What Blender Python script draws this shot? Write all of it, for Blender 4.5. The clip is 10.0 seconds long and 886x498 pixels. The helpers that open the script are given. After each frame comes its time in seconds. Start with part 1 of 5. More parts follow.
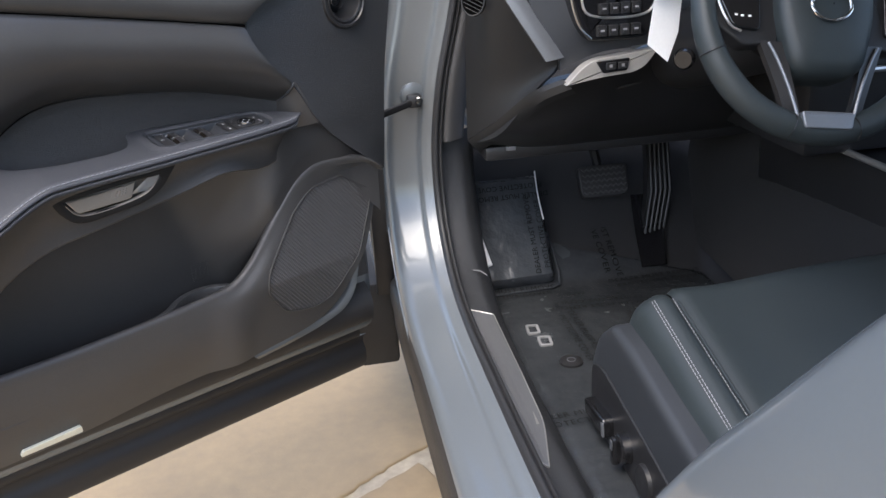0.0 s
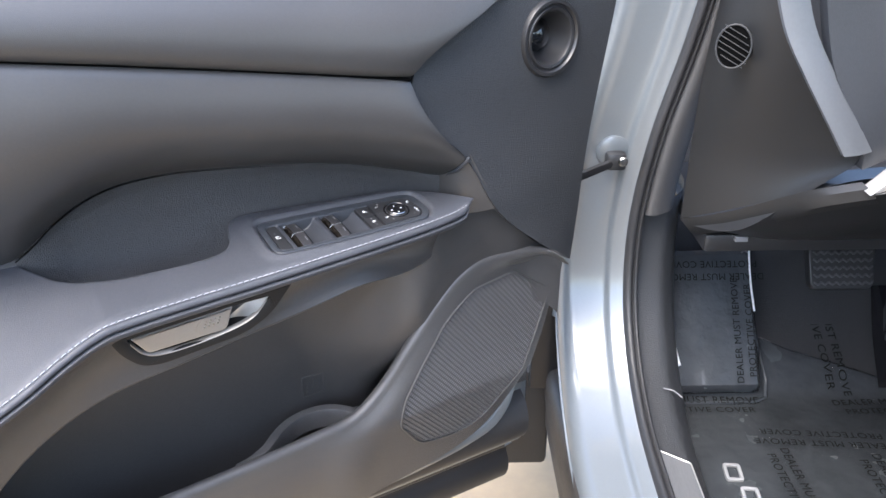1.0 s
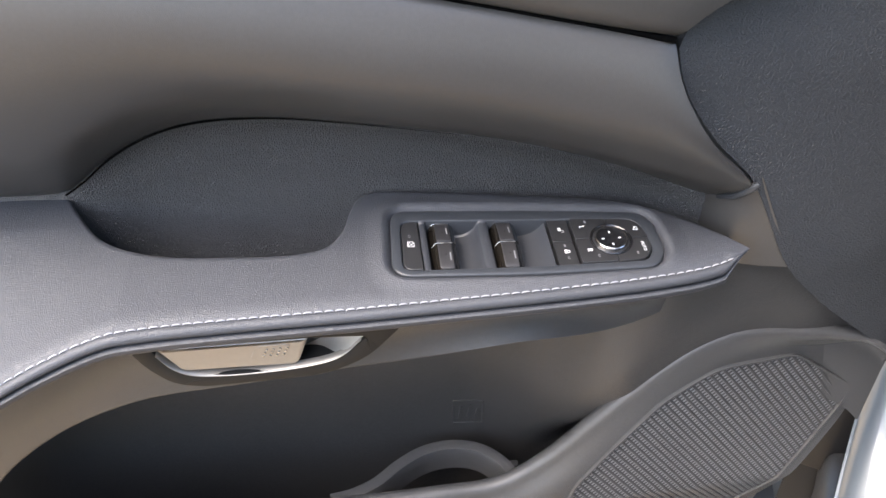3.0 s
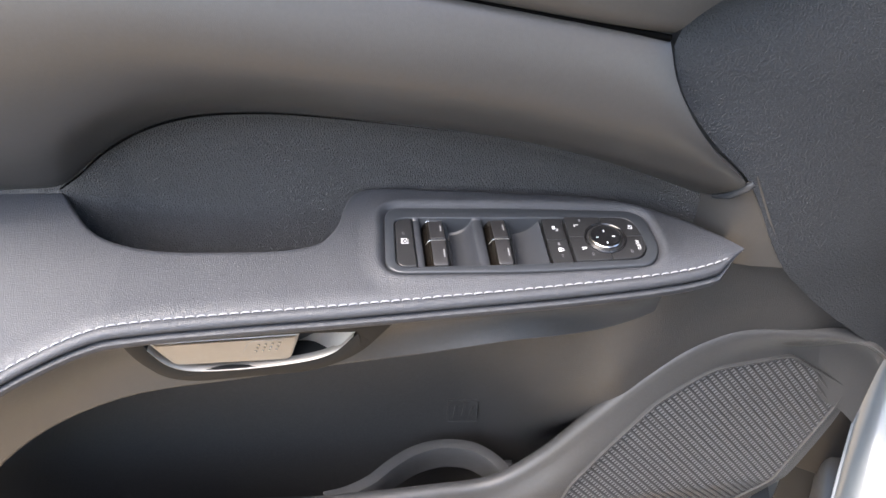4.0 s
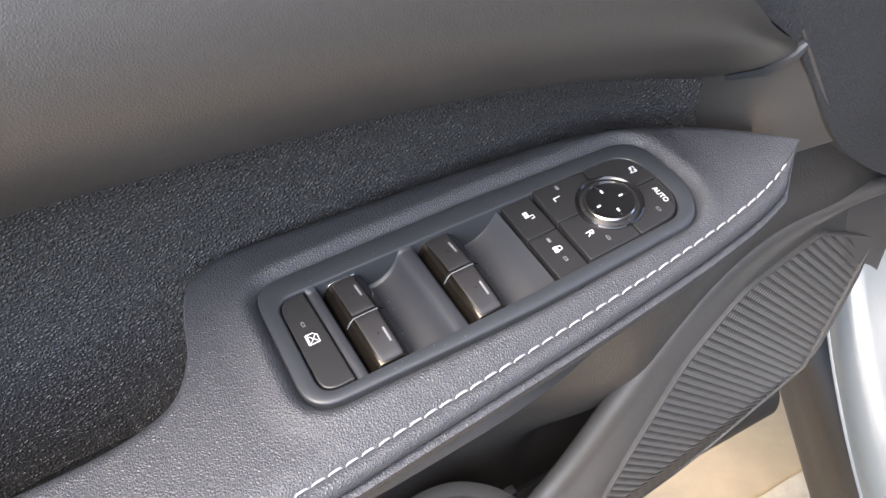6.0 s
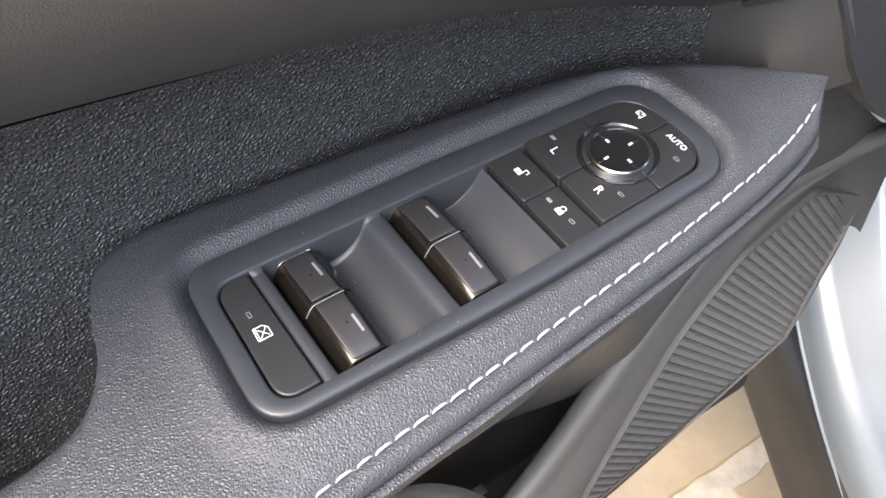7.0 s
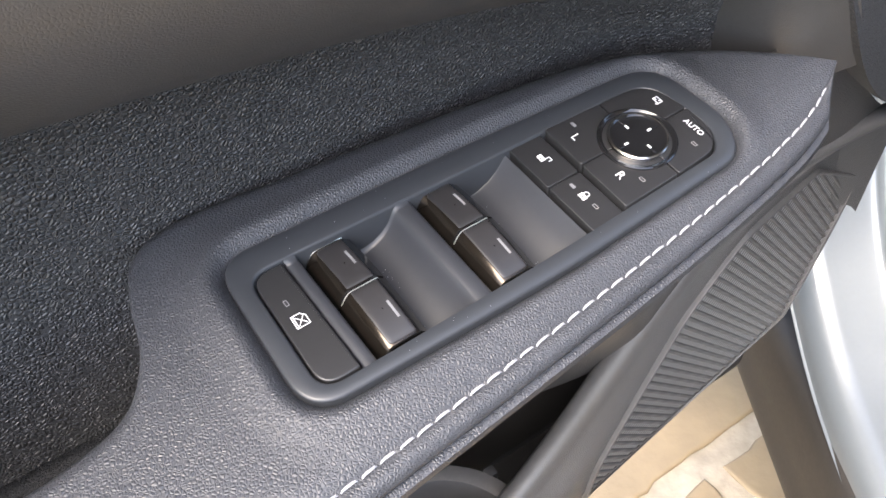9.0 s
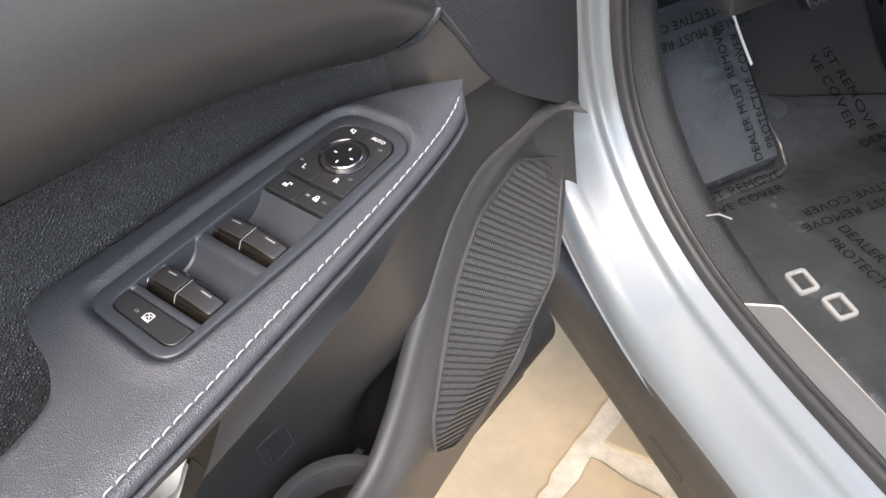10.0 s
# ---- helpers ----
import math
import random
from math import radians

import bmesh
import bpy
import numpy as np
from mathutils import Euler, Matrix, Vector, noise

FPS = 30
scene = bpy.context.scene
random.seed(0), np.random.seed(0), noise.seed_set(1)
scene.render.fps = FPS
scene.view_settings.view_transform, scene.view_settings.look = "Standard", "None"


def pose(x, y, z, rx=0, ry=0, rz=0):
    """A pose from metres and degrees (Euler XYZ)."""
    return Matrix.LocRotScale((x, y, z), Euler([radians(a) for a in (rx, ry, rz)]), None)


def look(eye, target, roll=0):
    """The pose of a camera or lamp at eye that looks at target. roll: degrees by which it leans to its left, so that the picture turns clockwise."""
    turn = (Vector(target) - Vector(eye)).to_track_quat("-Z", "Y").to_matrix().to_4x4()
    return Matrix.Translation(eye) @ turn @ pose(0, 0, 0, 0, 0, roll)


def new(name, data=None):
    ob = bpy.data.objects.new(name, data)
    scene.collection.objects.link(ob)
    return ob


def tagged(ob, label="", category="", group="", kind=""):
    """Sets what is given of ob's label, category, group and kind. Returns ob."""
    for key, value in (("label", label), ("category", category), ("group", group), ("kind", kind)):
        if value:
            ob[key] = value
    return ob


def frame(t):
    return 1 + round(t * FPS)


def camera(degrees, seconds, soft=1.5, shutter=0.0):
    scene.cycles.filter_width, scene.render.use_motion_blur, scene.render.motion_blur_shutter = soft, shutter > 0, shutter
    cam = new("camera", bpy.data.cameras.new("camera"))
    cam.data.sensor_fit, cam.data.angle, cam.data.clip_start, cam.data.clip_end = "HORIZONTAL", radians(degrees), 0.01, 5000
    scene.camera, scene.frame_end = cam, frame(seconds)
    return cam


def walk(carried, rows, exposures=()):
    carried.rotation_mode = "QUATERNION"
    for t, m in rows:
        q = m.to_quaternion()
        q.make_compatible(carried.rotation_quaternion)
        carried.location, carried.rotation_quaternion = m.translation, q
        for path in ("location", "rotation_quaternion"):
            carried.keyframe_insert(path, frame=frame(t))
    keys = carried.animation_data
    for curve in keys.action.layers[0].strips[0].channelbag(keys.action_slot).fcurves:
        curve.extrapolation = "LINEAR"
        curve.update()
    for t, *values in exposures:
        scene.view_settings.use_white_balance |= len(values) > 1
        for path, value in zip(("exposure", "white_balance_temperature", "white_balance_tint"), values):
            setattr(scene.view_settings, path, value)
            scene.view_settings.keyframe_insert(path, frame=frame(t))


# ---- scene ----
# ---------------------------------------------------------------- camera
cam = camera(55.8, 10.0)
PATH = [
    (0, (0.193, -0.515, 1.165), (0.475, 1.312, 0.401), -3.5),
    (0.5, (0.195, -0.287, 1.197), (0.265, 1.553, 0.417), -3.0),
    (1, (0.145, -0.056, 1.227), (0.158, 1.741, 0.349), -0.5),
    (1.5, (0.12, 0.121, 1.226), (-0.109, 1.844, 0.237), 3.1),
    (2, (0.162, 0.245, 1.203), (-0.336, 1.825, 0.084), 3.5),
    (2.5, (0.19, 0.298, 1.189), (-0.467, 1.786, 0.027), 1.4),
    (3, (0.194, 0.297, 1.185), (-0.499, 1.778, 0.034), 1.3),
    (4.5, (0.201, 0.301, 1.181), (-0.498, 1.783, 0.035), 1.8),
    (5, (0.19, 0.33, 1.174), (-0.507, 1.813, 0.028), -0.9),
    (5.5, (0.13, 0.401, 1.143), (-0.375, 1.869, -0.119), -9.0),
    (5.7, (0.103, 0.446, 1.131), (-0.287, 1.869, -0.219), -10.6),
    (6.8, (0.048, 0.535, 1.066), (-0.006, 1.924, -0.371), -6.2),
    (7, (0.049, 0.536, 1.064), (-0.005, 1.918, -0.381), -6.4),
    (7.5, (0.046, 0.536, 1.064), (0.007, 1.902, -0.396), -6.1),
    (8, (0.0445, 0.535, 1.065), (0.018, 1.893, -0.403), -5.7),
    (8.5, (0.044, 0.535, 1.0655), (0.024, 1.887, -0.408), -5.6),
    (9, (0.0345, 0.533, 1.07), (0.02, 1.886, -0.403), -6.2),
    (9.5, (0.035, 0.499, 1.082), (0.054, 1.857, -0.386), -10.8),
    (10, (0.068, 0.381, 1.132), (0.36, 1.835, -0.21), -14.1),
]
walk(cam, [(t, look(eye, target, roll)) for t, eye, target, roll in PATH], [(0.0, 1.95, 6400, 10), (0.5, 2.73, 6050, 10), (1.3, 2.93, 6250, 10), (2.5, 2.90, 6700, 10), (4.4, 3.08, 6700, 10), (5.0, 3.06, 6700, 10), (5.5, 2.93, 6750, 10), (7.5, 2.95, 6800, 10), (9.0, 2.95, 6800, 10), (10.0, 2.85, 6900, 10)])

# ---------------------------------------------------------------- light
world = bpy.data.worlds.new("world")
scene.world = world
world.use_nodes = True
sky = world.node_tree.nodes.new("ShaderNodeTexSky")
sky.sky_type, sky.sun_disc = "NISHITA", False
sky.sun_elevation, sky.sun_rotation = radians(60), radians(216)
sky.air_density, sky.dust_density, sky.ozone_density = 1.0, 3.0, 1.0
back = world.node_tree.nodes["Background"]
world.node_tree.links.new(sky.outputs[0], back.inputs[0])
back.inputs[1].default_value = 0.15
sun = new("sun", bpy.data.lights.new("sun", "SUN"))
sun.data.energy, sun.data.angle, sun.data.color = 0.58, radians(45), (1.0, 0.96, 0.91)
sun.matrix_world = look((-1.42, -1.95, 4.2), (0, 0, 0))

# ---------------------------------------------------------------- materials


def material(name, base, rough=0.5, metal=0.0, grain=None, size=700.0, bump=0.0, depth=0.0004, spread=0.12,
             coat=0.0, patch=8.0, stretch=(1, 1, 1), spec=0.5):
    """A surface with two scales of colour and gloss variation and, by choice, a grain in relief."""
    m = bpy.data.materials.new(name)
    m.use_nodes = True
    nt = m.node_tree
    p = nt.nodes["Principled BSDF"]
    p.inputs["Metallic"].default_value = metal
    p.inputs["Coat Weight"].default_value = coat
    p.inputs["Coat Roughness"].default_value = 0.06
    p.inputs["Specular IOR Level"].default_value = spec
    co = nt.nodes.new("ShaderNodeTexCoord")
    mp = nt.nodes.new("ShaderNodeMapping")
    mp.inputs["Scale"].default_value = stretch
    nt.links.new(co.outputs["Object"], mp.inputs["Vector"])
    big = nt.nodes.new("ShaderNodeTexNoise")
    big.inputs["Scale"].default_value, big.inputs["Detail"].default_value = patch, 4.0
    fine = nt.nodes.new("ShaderNodeTexNoise")
    fine.inputs["Scale"].default_value, fine.inputs["Detail"].default_value = size * 0.4, 3.0
    for n in (big, fine):
        nt.links.new(mp.outputs[0], n.inputs["Vector"])
    mixf = nt.nodes.new("ShaderNodeMath")
    mixf.operation = "ADD"
    nt.links.new(big.outputs["Fac"], mixf.inputs[0])
    nt.links.new(fine.outputs["Fac"], mixf.inputs[1])
    ramp = nt.nodes.new("ShaderNodeMapRange")
    ramp.inputs["From Min"].default_value, ramp.inputs["From Max"].default_value = 0.6, 1.4
    ramp.inputs["To Min"].default_value, ramp.inputs["To Max"].default_value = 1 - spread, 1 + spread
    nt.links.new(mixf.outputs[0], ramp.inputs["Value"])
    tint = nt.nodes.new("ShaderNodeVectorMath")
    tint.operation = "SCALE"
    tint.inputs[0].default_value = base
    nt.links.new(ramp.outputs[0], tint.inputs["Scale"])
    nt.links.new(tint.outputs[0], p.inputs["Base Color"])
    gl = nt.nodes.new("ShaderNodeMath")
    gl.operation = "MULTIPLY"
    gl.inputs[0].default_value = rough
    nt.links.new(ramp.outputs[0], gl.inputs[1])
    nt.links.new(gl.outputs[0], p.inputs["Roughness"])
    if grain:
        if grain == "pebble":
            g = nt.nodes.new("ShaderNodeTexVoronoi")
            g.feature = "SMOOTH_F1"
            g.inputs["Smoothness"].default_value = 0.35
            out = g.outputs["Distance"]
        elif grain == "hide":
            g = nt.nodes.new("ShaderNodeTexVoronoi")
            g.feature = "DISTANCE_TO_EDGE"
            out = g.outputs["Distance"]
        else:
            g = nt.nodes.new("ShaderNodeTexNoise")
            g.inputs["Detail"].default_value = 1.0 if grain == "worm" else 3.0
            out = g.outputs["Fac"]
        g.inputs["Scale"].default_value = size
        warp = nt.nodes.new("ShaderNodeTexNoise")
        warp.inputs["Scale"].default_value = size * 0.3
        off = nt.nodes.new("ShaderNodeVectorMath")
        off.operation = "MULTIPLY_ADD"
        off.inputs[1].default_value = (1.2 / size,) * 3
        nt.links.new(mp.outputs[0], warp.inputs["Vector"])
        nt.links.new(warp.outputs["Color"], off.inputs[0])
        nt.links.new(mp.outputs[0], off.inputs[2])
        nt.links.new(off.outputs[0], g.inputs["Vector"])
        b = nt.nodes.new("ShaderNodeBump")
        b.invert = grain == "pebble"
        if grain == "hide":
            flat = nt.nodes.new("ShaderNodeMapRange")
            flat.interpolation_type = "SMOOTHSTEP"
            flat.inputs["From Max"].default_value = 0.38
            nt.links.new(out, flat.inputs["Value"])
            out = flat.outputs[0]
        if grain == "worm":
            ridge = nt.nodes.new("ShaderNodeMapRange")
            ridge.interpolation_type = "SMOOTHSTEP"
            ridge.inputs["From Min"].default_value, ridge.inputs["From Max"].default_value = 0.47, 0.60
            nt.links.new(out, ridge.inputs["Value"])
            out = ridge.outputs[0]
        b.inputs["Strength"].default_value, b.inputs["Distance"].default_value = bump, depth
        nt.links.new(out, b.inputs["Height"])
        nt.links.new(b.outputs[0], p.inputs["Normal"])
    return m


LEATHER = material("leather", (0.045, 0.047, 0.053), 0.42, grain="hide", size=900, bump=0.7, depth=0.00024, spec=0.45)
SMOOTH_LEATHER = material("smooth_leather", (0.046, 0.044, 0.0425), 0.38, grain="hide", size=1100, bump=0.35, depth=0.00012, spec=0.6)
HARD = material("grained_plastic", (0.043, 0.043, 0.044), 0.40, grain="hide", size=620, bump=1.0, depth=0.00052, spread=0.15, spec=0.55)
TRIM = material("dark_trim_plastic", (0.060, 0.059, 0.059), 0.38, grain="hide", size=1000, bump=0.35, depth=0.0002)
POCKET = material("pocket_plastic", (0.036, 0.035, 0.035), 0.36, grain="hide", size=900, bump=0.5, depth=0.0003, spec=0.65)
SAIL = material("satin_sail_plastic", (0.034, 0.036, 0.039), 0.44, grain="worm", size=700, bump=0.9, depth=0.0004)
BEZEL = material("bezel_plastic", (0.031, 0.034, 0.039), 0.36, size=900, spread=0.06, grain="noise", bump=0.08, depth=0.0001)
BUTTON = material("button_plastic", (0.020, 0.020, 0.021), 0.36, size=900, spread=0.08, grain="noise", bump=0.08, depth=0.0001)
PIANO = material("smoked_metal", (0.075, 0.062, 0.050), 0.14, metal=0.9, spec=0.5, spread=0.1)
CAP = material("cap_plastic", (0.024, 0.023, 0.024), 0.38, size=900, spread=0.08, grain="noise", bump=0.08, depth=0.0001, spec=0.5)
SCOOP = material("scoop_plastic", (0.033, 0.035, 0.040), 0.38, size=900, spread=0.06, grain="noise", bump=0.08, depth=0.0001, spec=0.45)
CHROME = material("satin_chrome", (0.6, 0.58, 0.55), 0.2, metal=1.0, spread=0.05)
SILVER = material("satin_silver", (0.55, 0.54, 0.52), 0.33, metal=0.8, spread=0.06)
SATIN_GREY = material("satin_grey_trim", (0.2, 0.21, 0.225), 0.4, metal=0.6, spread=0.05)
WHITE = material("white_print", (0.8, 0.8, 0.8), 0.5, spread=0.03)
GREYMARK = material("grey_print", (0.20, 0.20, 0.205), 0.5, spread=0.03)
THREAD = material("pale_thread", (0.33, 0.33, 0.345), 0.7, size=3000, spread=0.15)
PAINT = material("silver_blue_paint", (0.139, 0.155, 0.165), 0.38, metal=0.2, coat=0.8, spread=0.03)
RUBBER = material("rubber", (0.022, 0.022, 0.023), 0.5, grain="noise", size=300, bump=0.15, depth=0.0005)
CLAD = material("grey_cladding", (0.026, 0.023, 0.020), 0.6, grain="noise", size=600, bump=0.4, depth=0.0004)
GRILLE = material("grille_plastic", (0.064, 0.063, 0.064), 0.42, spread=0.08)
gn = GRILLE.node_tree
gco, gwave, gbump = (gn.nodes.new("ShaderNode" + k) for k in ("TexCoord", "TexWave", "Bump"))
gmap = gn.nodes.new("ShaderNodeMapping")
gmap.inputs["Rotation"].default_value = (0, radians(50.5), 0)
gwave.inputs["Scale"].default_value, gwave.inputs["Distortion"].default_value = 80, 0.0
gbump.inputs["Strength"].default_value, gbump.inputs["Distance"].default_value = 1.0, 0.0002
gn.links.new(gco.outputs["Object"], gmap.inputs["Vector"])
gn.links.new(gmap.outputs[0], gwave.inputs["Vector"])
gn.links.new(gwave.outputs["Fac"], gbump.inputs["Height"])
gn.links.new(gbump.outputs[0], gn.nodes["Principled BSDF"].inputs["Normal"])
# near-black without gloss: stands in for the shade in recesses and gaps
SHADE_BLACK = material("recess_shade_black", (0.003, 0.003, 0.003), 0.9, spread=0.05, spec=0.0)
BLACK = material("black_plastic", (0.018, 0.018, 0.019), 0.4, spread=0.1)
GLOSS = material("gloss_black", (0.01, 0.01, 0.011), 0.12, coat=0.5, spread=0.05)
CARPET = material("dark_carpet", (0.021, 0.021, 0.022), 0.95, grain="noise", size=900, bump=1.0, depth=0.002)
FILM = material("clear_film_on_carpet", (0.044, 0.049, 0.055), 0.24, grain="noise", size=45, bump=0.7, depth=0.004, spread=0.25, spec=0.3)
SEAT = material("seat_leather", (0.022, 0.029, 0.031), 0.5, grain="pebble", size=700, bump=0.3, depth=0.0003)
PALE = material("pale_reflector", (0.75, 0.74, 0.62), 0.3, spread=0.05)
PAPER = material("paper", (0.8, 0.8, 0.79), 0.6, spread=0.04)
HEADLINER = material("grey_headliner", (0.3, 0.3, 0.29), 0.9, spread=0.05)

# ---------------------------------------------------------------- building helpers


def spline(pts, n):
    """n + 1 points at even steps along a smooth curve through the given ones."""
    p = np.array(pts, float)
    if len(p) > 2:
        k = np.r_[0, np.cumsum(np.sqrt(np.linalg.norm(np.diff(p, axis=0), axis=1)))]
        m = np.gradient(p, k, axis=0)
        out = []
        for i in range(len(p) - 1):
            h = k[i + 1] - k[i]
            s = np.linspace(0, 1, 24, endpoint=i == len(p) - 2)[:, None]
            out.append((2 * s**3 - 3 * s**2 + 1) * p[i] + (s**3 - 2 * s**2 + s) * h * m[i]
                       + (3 * s**2 - 2 * s**3) * p[i + 1] + (s**3 - s**2) * h * m[i + 1])
        p = np.concatenate(out)
    k = np.r_[0, np.cumsum(np.linalg.norm(np.diff(p, axis=0), axis=1))]
    return np.stack([np.interp(np.linspace(0, k[-1], n + 1), k, p[:, i]) for i in range(p.shape[1])], 1)


def ease(n, sharp=0.6):
    """n + 1 steps from 0 to 1, closer together at both ends."""
    s = np.linspace(0, 1, n + 1)
    return (1 - sharp) * s + sharp * (0.5 - 0.5 * np.cos(np.pi * s))


def patch(bottom, top, left, right, ns=48, nt=24, bulge=None):
    """A smooth sheet between four curves; bottom and top run left to right, left and right run upwards."""
    u, v = ease(ns), ease(nt)

    def along(c, s):
        f = spline(c, 400)
        return np.stack([np.interp(s, np.linspace(0, 1, 401), f[:, i]) for i in range(3)], 1)
    b, t, l, r = along(bottom, u), along(top, u), along(left, v), along(right, v)
    U, V = u[None, :, None], v[:, None, None]
    g = (1 - V) * b[None] + V * t[None] + (1 - U) * l[:, None] + U * r[:, None]
    g -= (1 - U) * (1 - V) * b[0] + U * (1 - V) * b[-1] + (1 - U) * V * t[0] + U * V * t[-1]
    if bulge:
        g = g + bulge(U, V)
    return g


def sheet(rows, back=None, closed=False):
    """A bmesh from rows of points; back: a vector by which the rim is drawn out to give the sheet a thickness."""
    bm = bmesh.new()
    vs = [[bm.verts.new(p) for p in row] for row in rows]
    for a, b in zip(vs, vs[1:]):
        n = len(a)
        for i in range(n if closed else n - 1):
            bm.faces.new((a[i], a[(i + 1) % n], b[(i + 1) % n], b[i]))
    if back is not None:
        rim = [e for e in bm.edges if len(e.link_faces) == 1]
        out = bmesh.ops.extrude_edge_only(bm, edges=rim)
        bmesh.ops.translate(bm, vec=Vector(back), verts=[v for v in out["geom"] if isinstance(v, bmesh.types.BMVert)])
    return bm


def box(x0, x1, y0, y1, z0, z1, bevel=0.0, seg=2):
    bm = bmesh.new()
    bmesh.ops.create_cube(bm, size=1, matrix=Matrix.Translation(((x0 + x1) / 2, (y0 + y1) / 2, (z0 + z1) / 2))
                          @ Matrix.Diagonal((x1 - x0, y1 - y0, z1 - z0, 1)))
    if bevel:
        bmesh.ops.bevel(bm, geom=bm.edges[:], offset=bevel, segments=seg, profile=0.5, affect="EDGES")
    return bm


def rounded(corners, radii, seg=6):
    """The outline of a polygon with rounded corners, as 2D points."""
    out, n = [], len(corners)
    for i in range(n):
        p, a, b = (np.array(corners[j % n], float) for j in (i, i - 1, i + 1))
        r = radii[i] if isinstance(radii, (list, tuple)) else radii
        da, db = (a - p) / np.linalg.norm(a - p), (b - p) / np.linalg.norm(b - p)
        for s in np.linspace(0, 1, seg + 1):
            out.append((1 - s) ** 2 * (p + da * r) + 2 * s * (1 - s) * p + s**2 * (p + db * r))
    return out


def shrink(outline, by):
    """A 2D outline moved inwards by that much (outwards: minus)."""
    o = np.array(outline)
    d = np.roll(o, -1, 0) - np.roll(o, 1, 0)
    n = np.stack([-d[:, 1], d[:, 0]], 1)
    n /= np.linalg.norm(n, axis=1)[:, None] + 1e-12
    area = np.sum(o[:, 0] * np.roll(o[:, 1], -1) - o[:, 1] * np.roll(o[:, 0], -1))
    return o + n * by * (1 if area > 0 else -1)


def slab(outline, place, h0, h1, edge=0.001, crown=None):
    """A plate with that 2D outline from height h0 to h1 with a rounded upper edge; place(a, b, h) puts it into space."""
    rows = [(0, h0), (0, h1 - edge)] + [(edge * (1 - math.cos(q)), h1 - edge * (1 - math.sin(q))) for q in (0.5, 1.05, 1.57)]
    rows.append((edge * 1.8, h1))
    bm = bmesh.new()
    rings = [[bm.verts.new(place(a, b, h)) for a, b in shrink(outline, s)] for s, h in rows]
    for r0, r1 in zip(rings, rings[1:]):
        for i in range(len(r0)):
            bm.faces.new((r0[i], r0[(i + 1) % len(r0)], r1[(i + 1) % len(r0)], r1[i]))
    bm.faces.new(rings[-1])
    return bm


def ring_plate(outer, inner, place, h0, h1, edge=0.001, drop=0.004):
    """A frame between two outlines with as many points."""
    rows = [(outer, 0, h0), (outer, 0, h1 - edge), (outer, edge * 0.3, h1 - edge * 0.3), (outer, edge, h1),
            (inner, -edge, h1), (inner, -edge * 0.3, h1 - edge * 0.3), (inner, 0, h1 - edge), (inner, 0, h1 - drop)]
    return sheet([[place(a, b, h) for a, b in shrink(o, s)] for o, s, h in rows], closed=True)


def tube(pts, r, n=8, flat=1.0, cap=True):
    """A round bar along points; r may be a list."""
    p = np.array(pts, float)
    t = np.gradient(p, axis=0)
    t /= np.linalg.norm(t, axis=1)[:, None]
    ref = np.array((0, 0, 1.0)) if abs(t[:, 2]).mean() < 0.8 else np.array((1.0, 0, 0))
    rows = []
    for i, (c, d) in enumerate(zip(p, t)):
        a = np.cross(d, ref)
        a /= np.linalg.norm(a)
        b = np.cross(a, d)
        q = r[i] if isinstance(r, (list, tuple, np.ndarray)) else r
        rows.append([c + q * (math.cos(k) * a + flat * math.sin(k) * b) for k in np.linspace(0, 2 * math.pi, n, endpoint=False)])
    bm = sheet(rows, closed=True)
    if cap:
        bm.verts.ensure_lookup_table()
        bm.faces.new(bm.verts[:n])
        bm.faces.new(bm.verts[-n:])
    return bm


def turned(profile, m, n=40):
    """A body of revolution: (radius, height) pairs about the z axis of m."""
    rows = [[m @ Vector((r * math.cos(k), r * math.sin(k), h)) for k in np.linspace(0, 2 * math.pi, n, endpoint=False)] for r, h in profile]
    return sheet(rows, closed=True)


def join(*bms):
    out = bmesh.new()
    for b in bms:
        me = bpy.data.meshes.new("join")
        b.to_mesh(me)
        out.from_mesh(me)
        bpy.data.meshes.remove(me)
        b.free()
    return out


def mesh_of(name, bm, mat, sharp=40):
    bmesh.ops.recalc_face_normals(bm, faces=bm.faces[:])
    me = bpy.data.meshes.new(name)
    for f in bm.faces:
        f.smooth = True
    bm.to_mesh(me)
    bm.free()
    me.set_sharp_from_angle(angle=radians(sharp))
    me.materials.append(mat)
    return me


def part(name, bm, mat, parent=None, label="", sharp=40):
    ob = new(name, mesh_of(name, bm, mat, sharp))
    ob.parent = parent
    return tagged(ob, label)


def thing(name, label, category, m=None, group="", kind=""):
    ob = new(name)
    ob.empty_display_size = 0.1
    if m:
        ob.matrix_world = m
    return tagged(ob, label, category, group, kind)


def words(text, size, m, mat, name, parent, thick=0.0002, spacing=1.0):
    """Flat lettering with its centre at the origin of m."""
    cu = bpy.data.curves.new(name, "FONT")
    cu.body, cu.size, cu.align_x, cu.align_y, cu.extrude, cu.space_character = text, size, "CENTER", "CENTER", thick, spacing
    cu.resolution_u = 3
    ob = bpy.data.objects.new(name, cu)
    scene.collection.objects.link(ob)
    me = bpy.data.meshes.new_from_object(ob.evaluated_get(bpy.context.evaluated_depsgraph_get()))
    bpy.data.objects.remove(ob)
    me.transform(m)
    me.materials.clear()
    me.materials.append(mat)
    out = new(name, me)
    out.parent = parent
    return out


def L(u, d, w):
    """A place on the door: along it towards the hinge, out of its inner face, and up."""
    return (u, -d, w)


def LL(pts):
    return [L(*p) for p in pts]



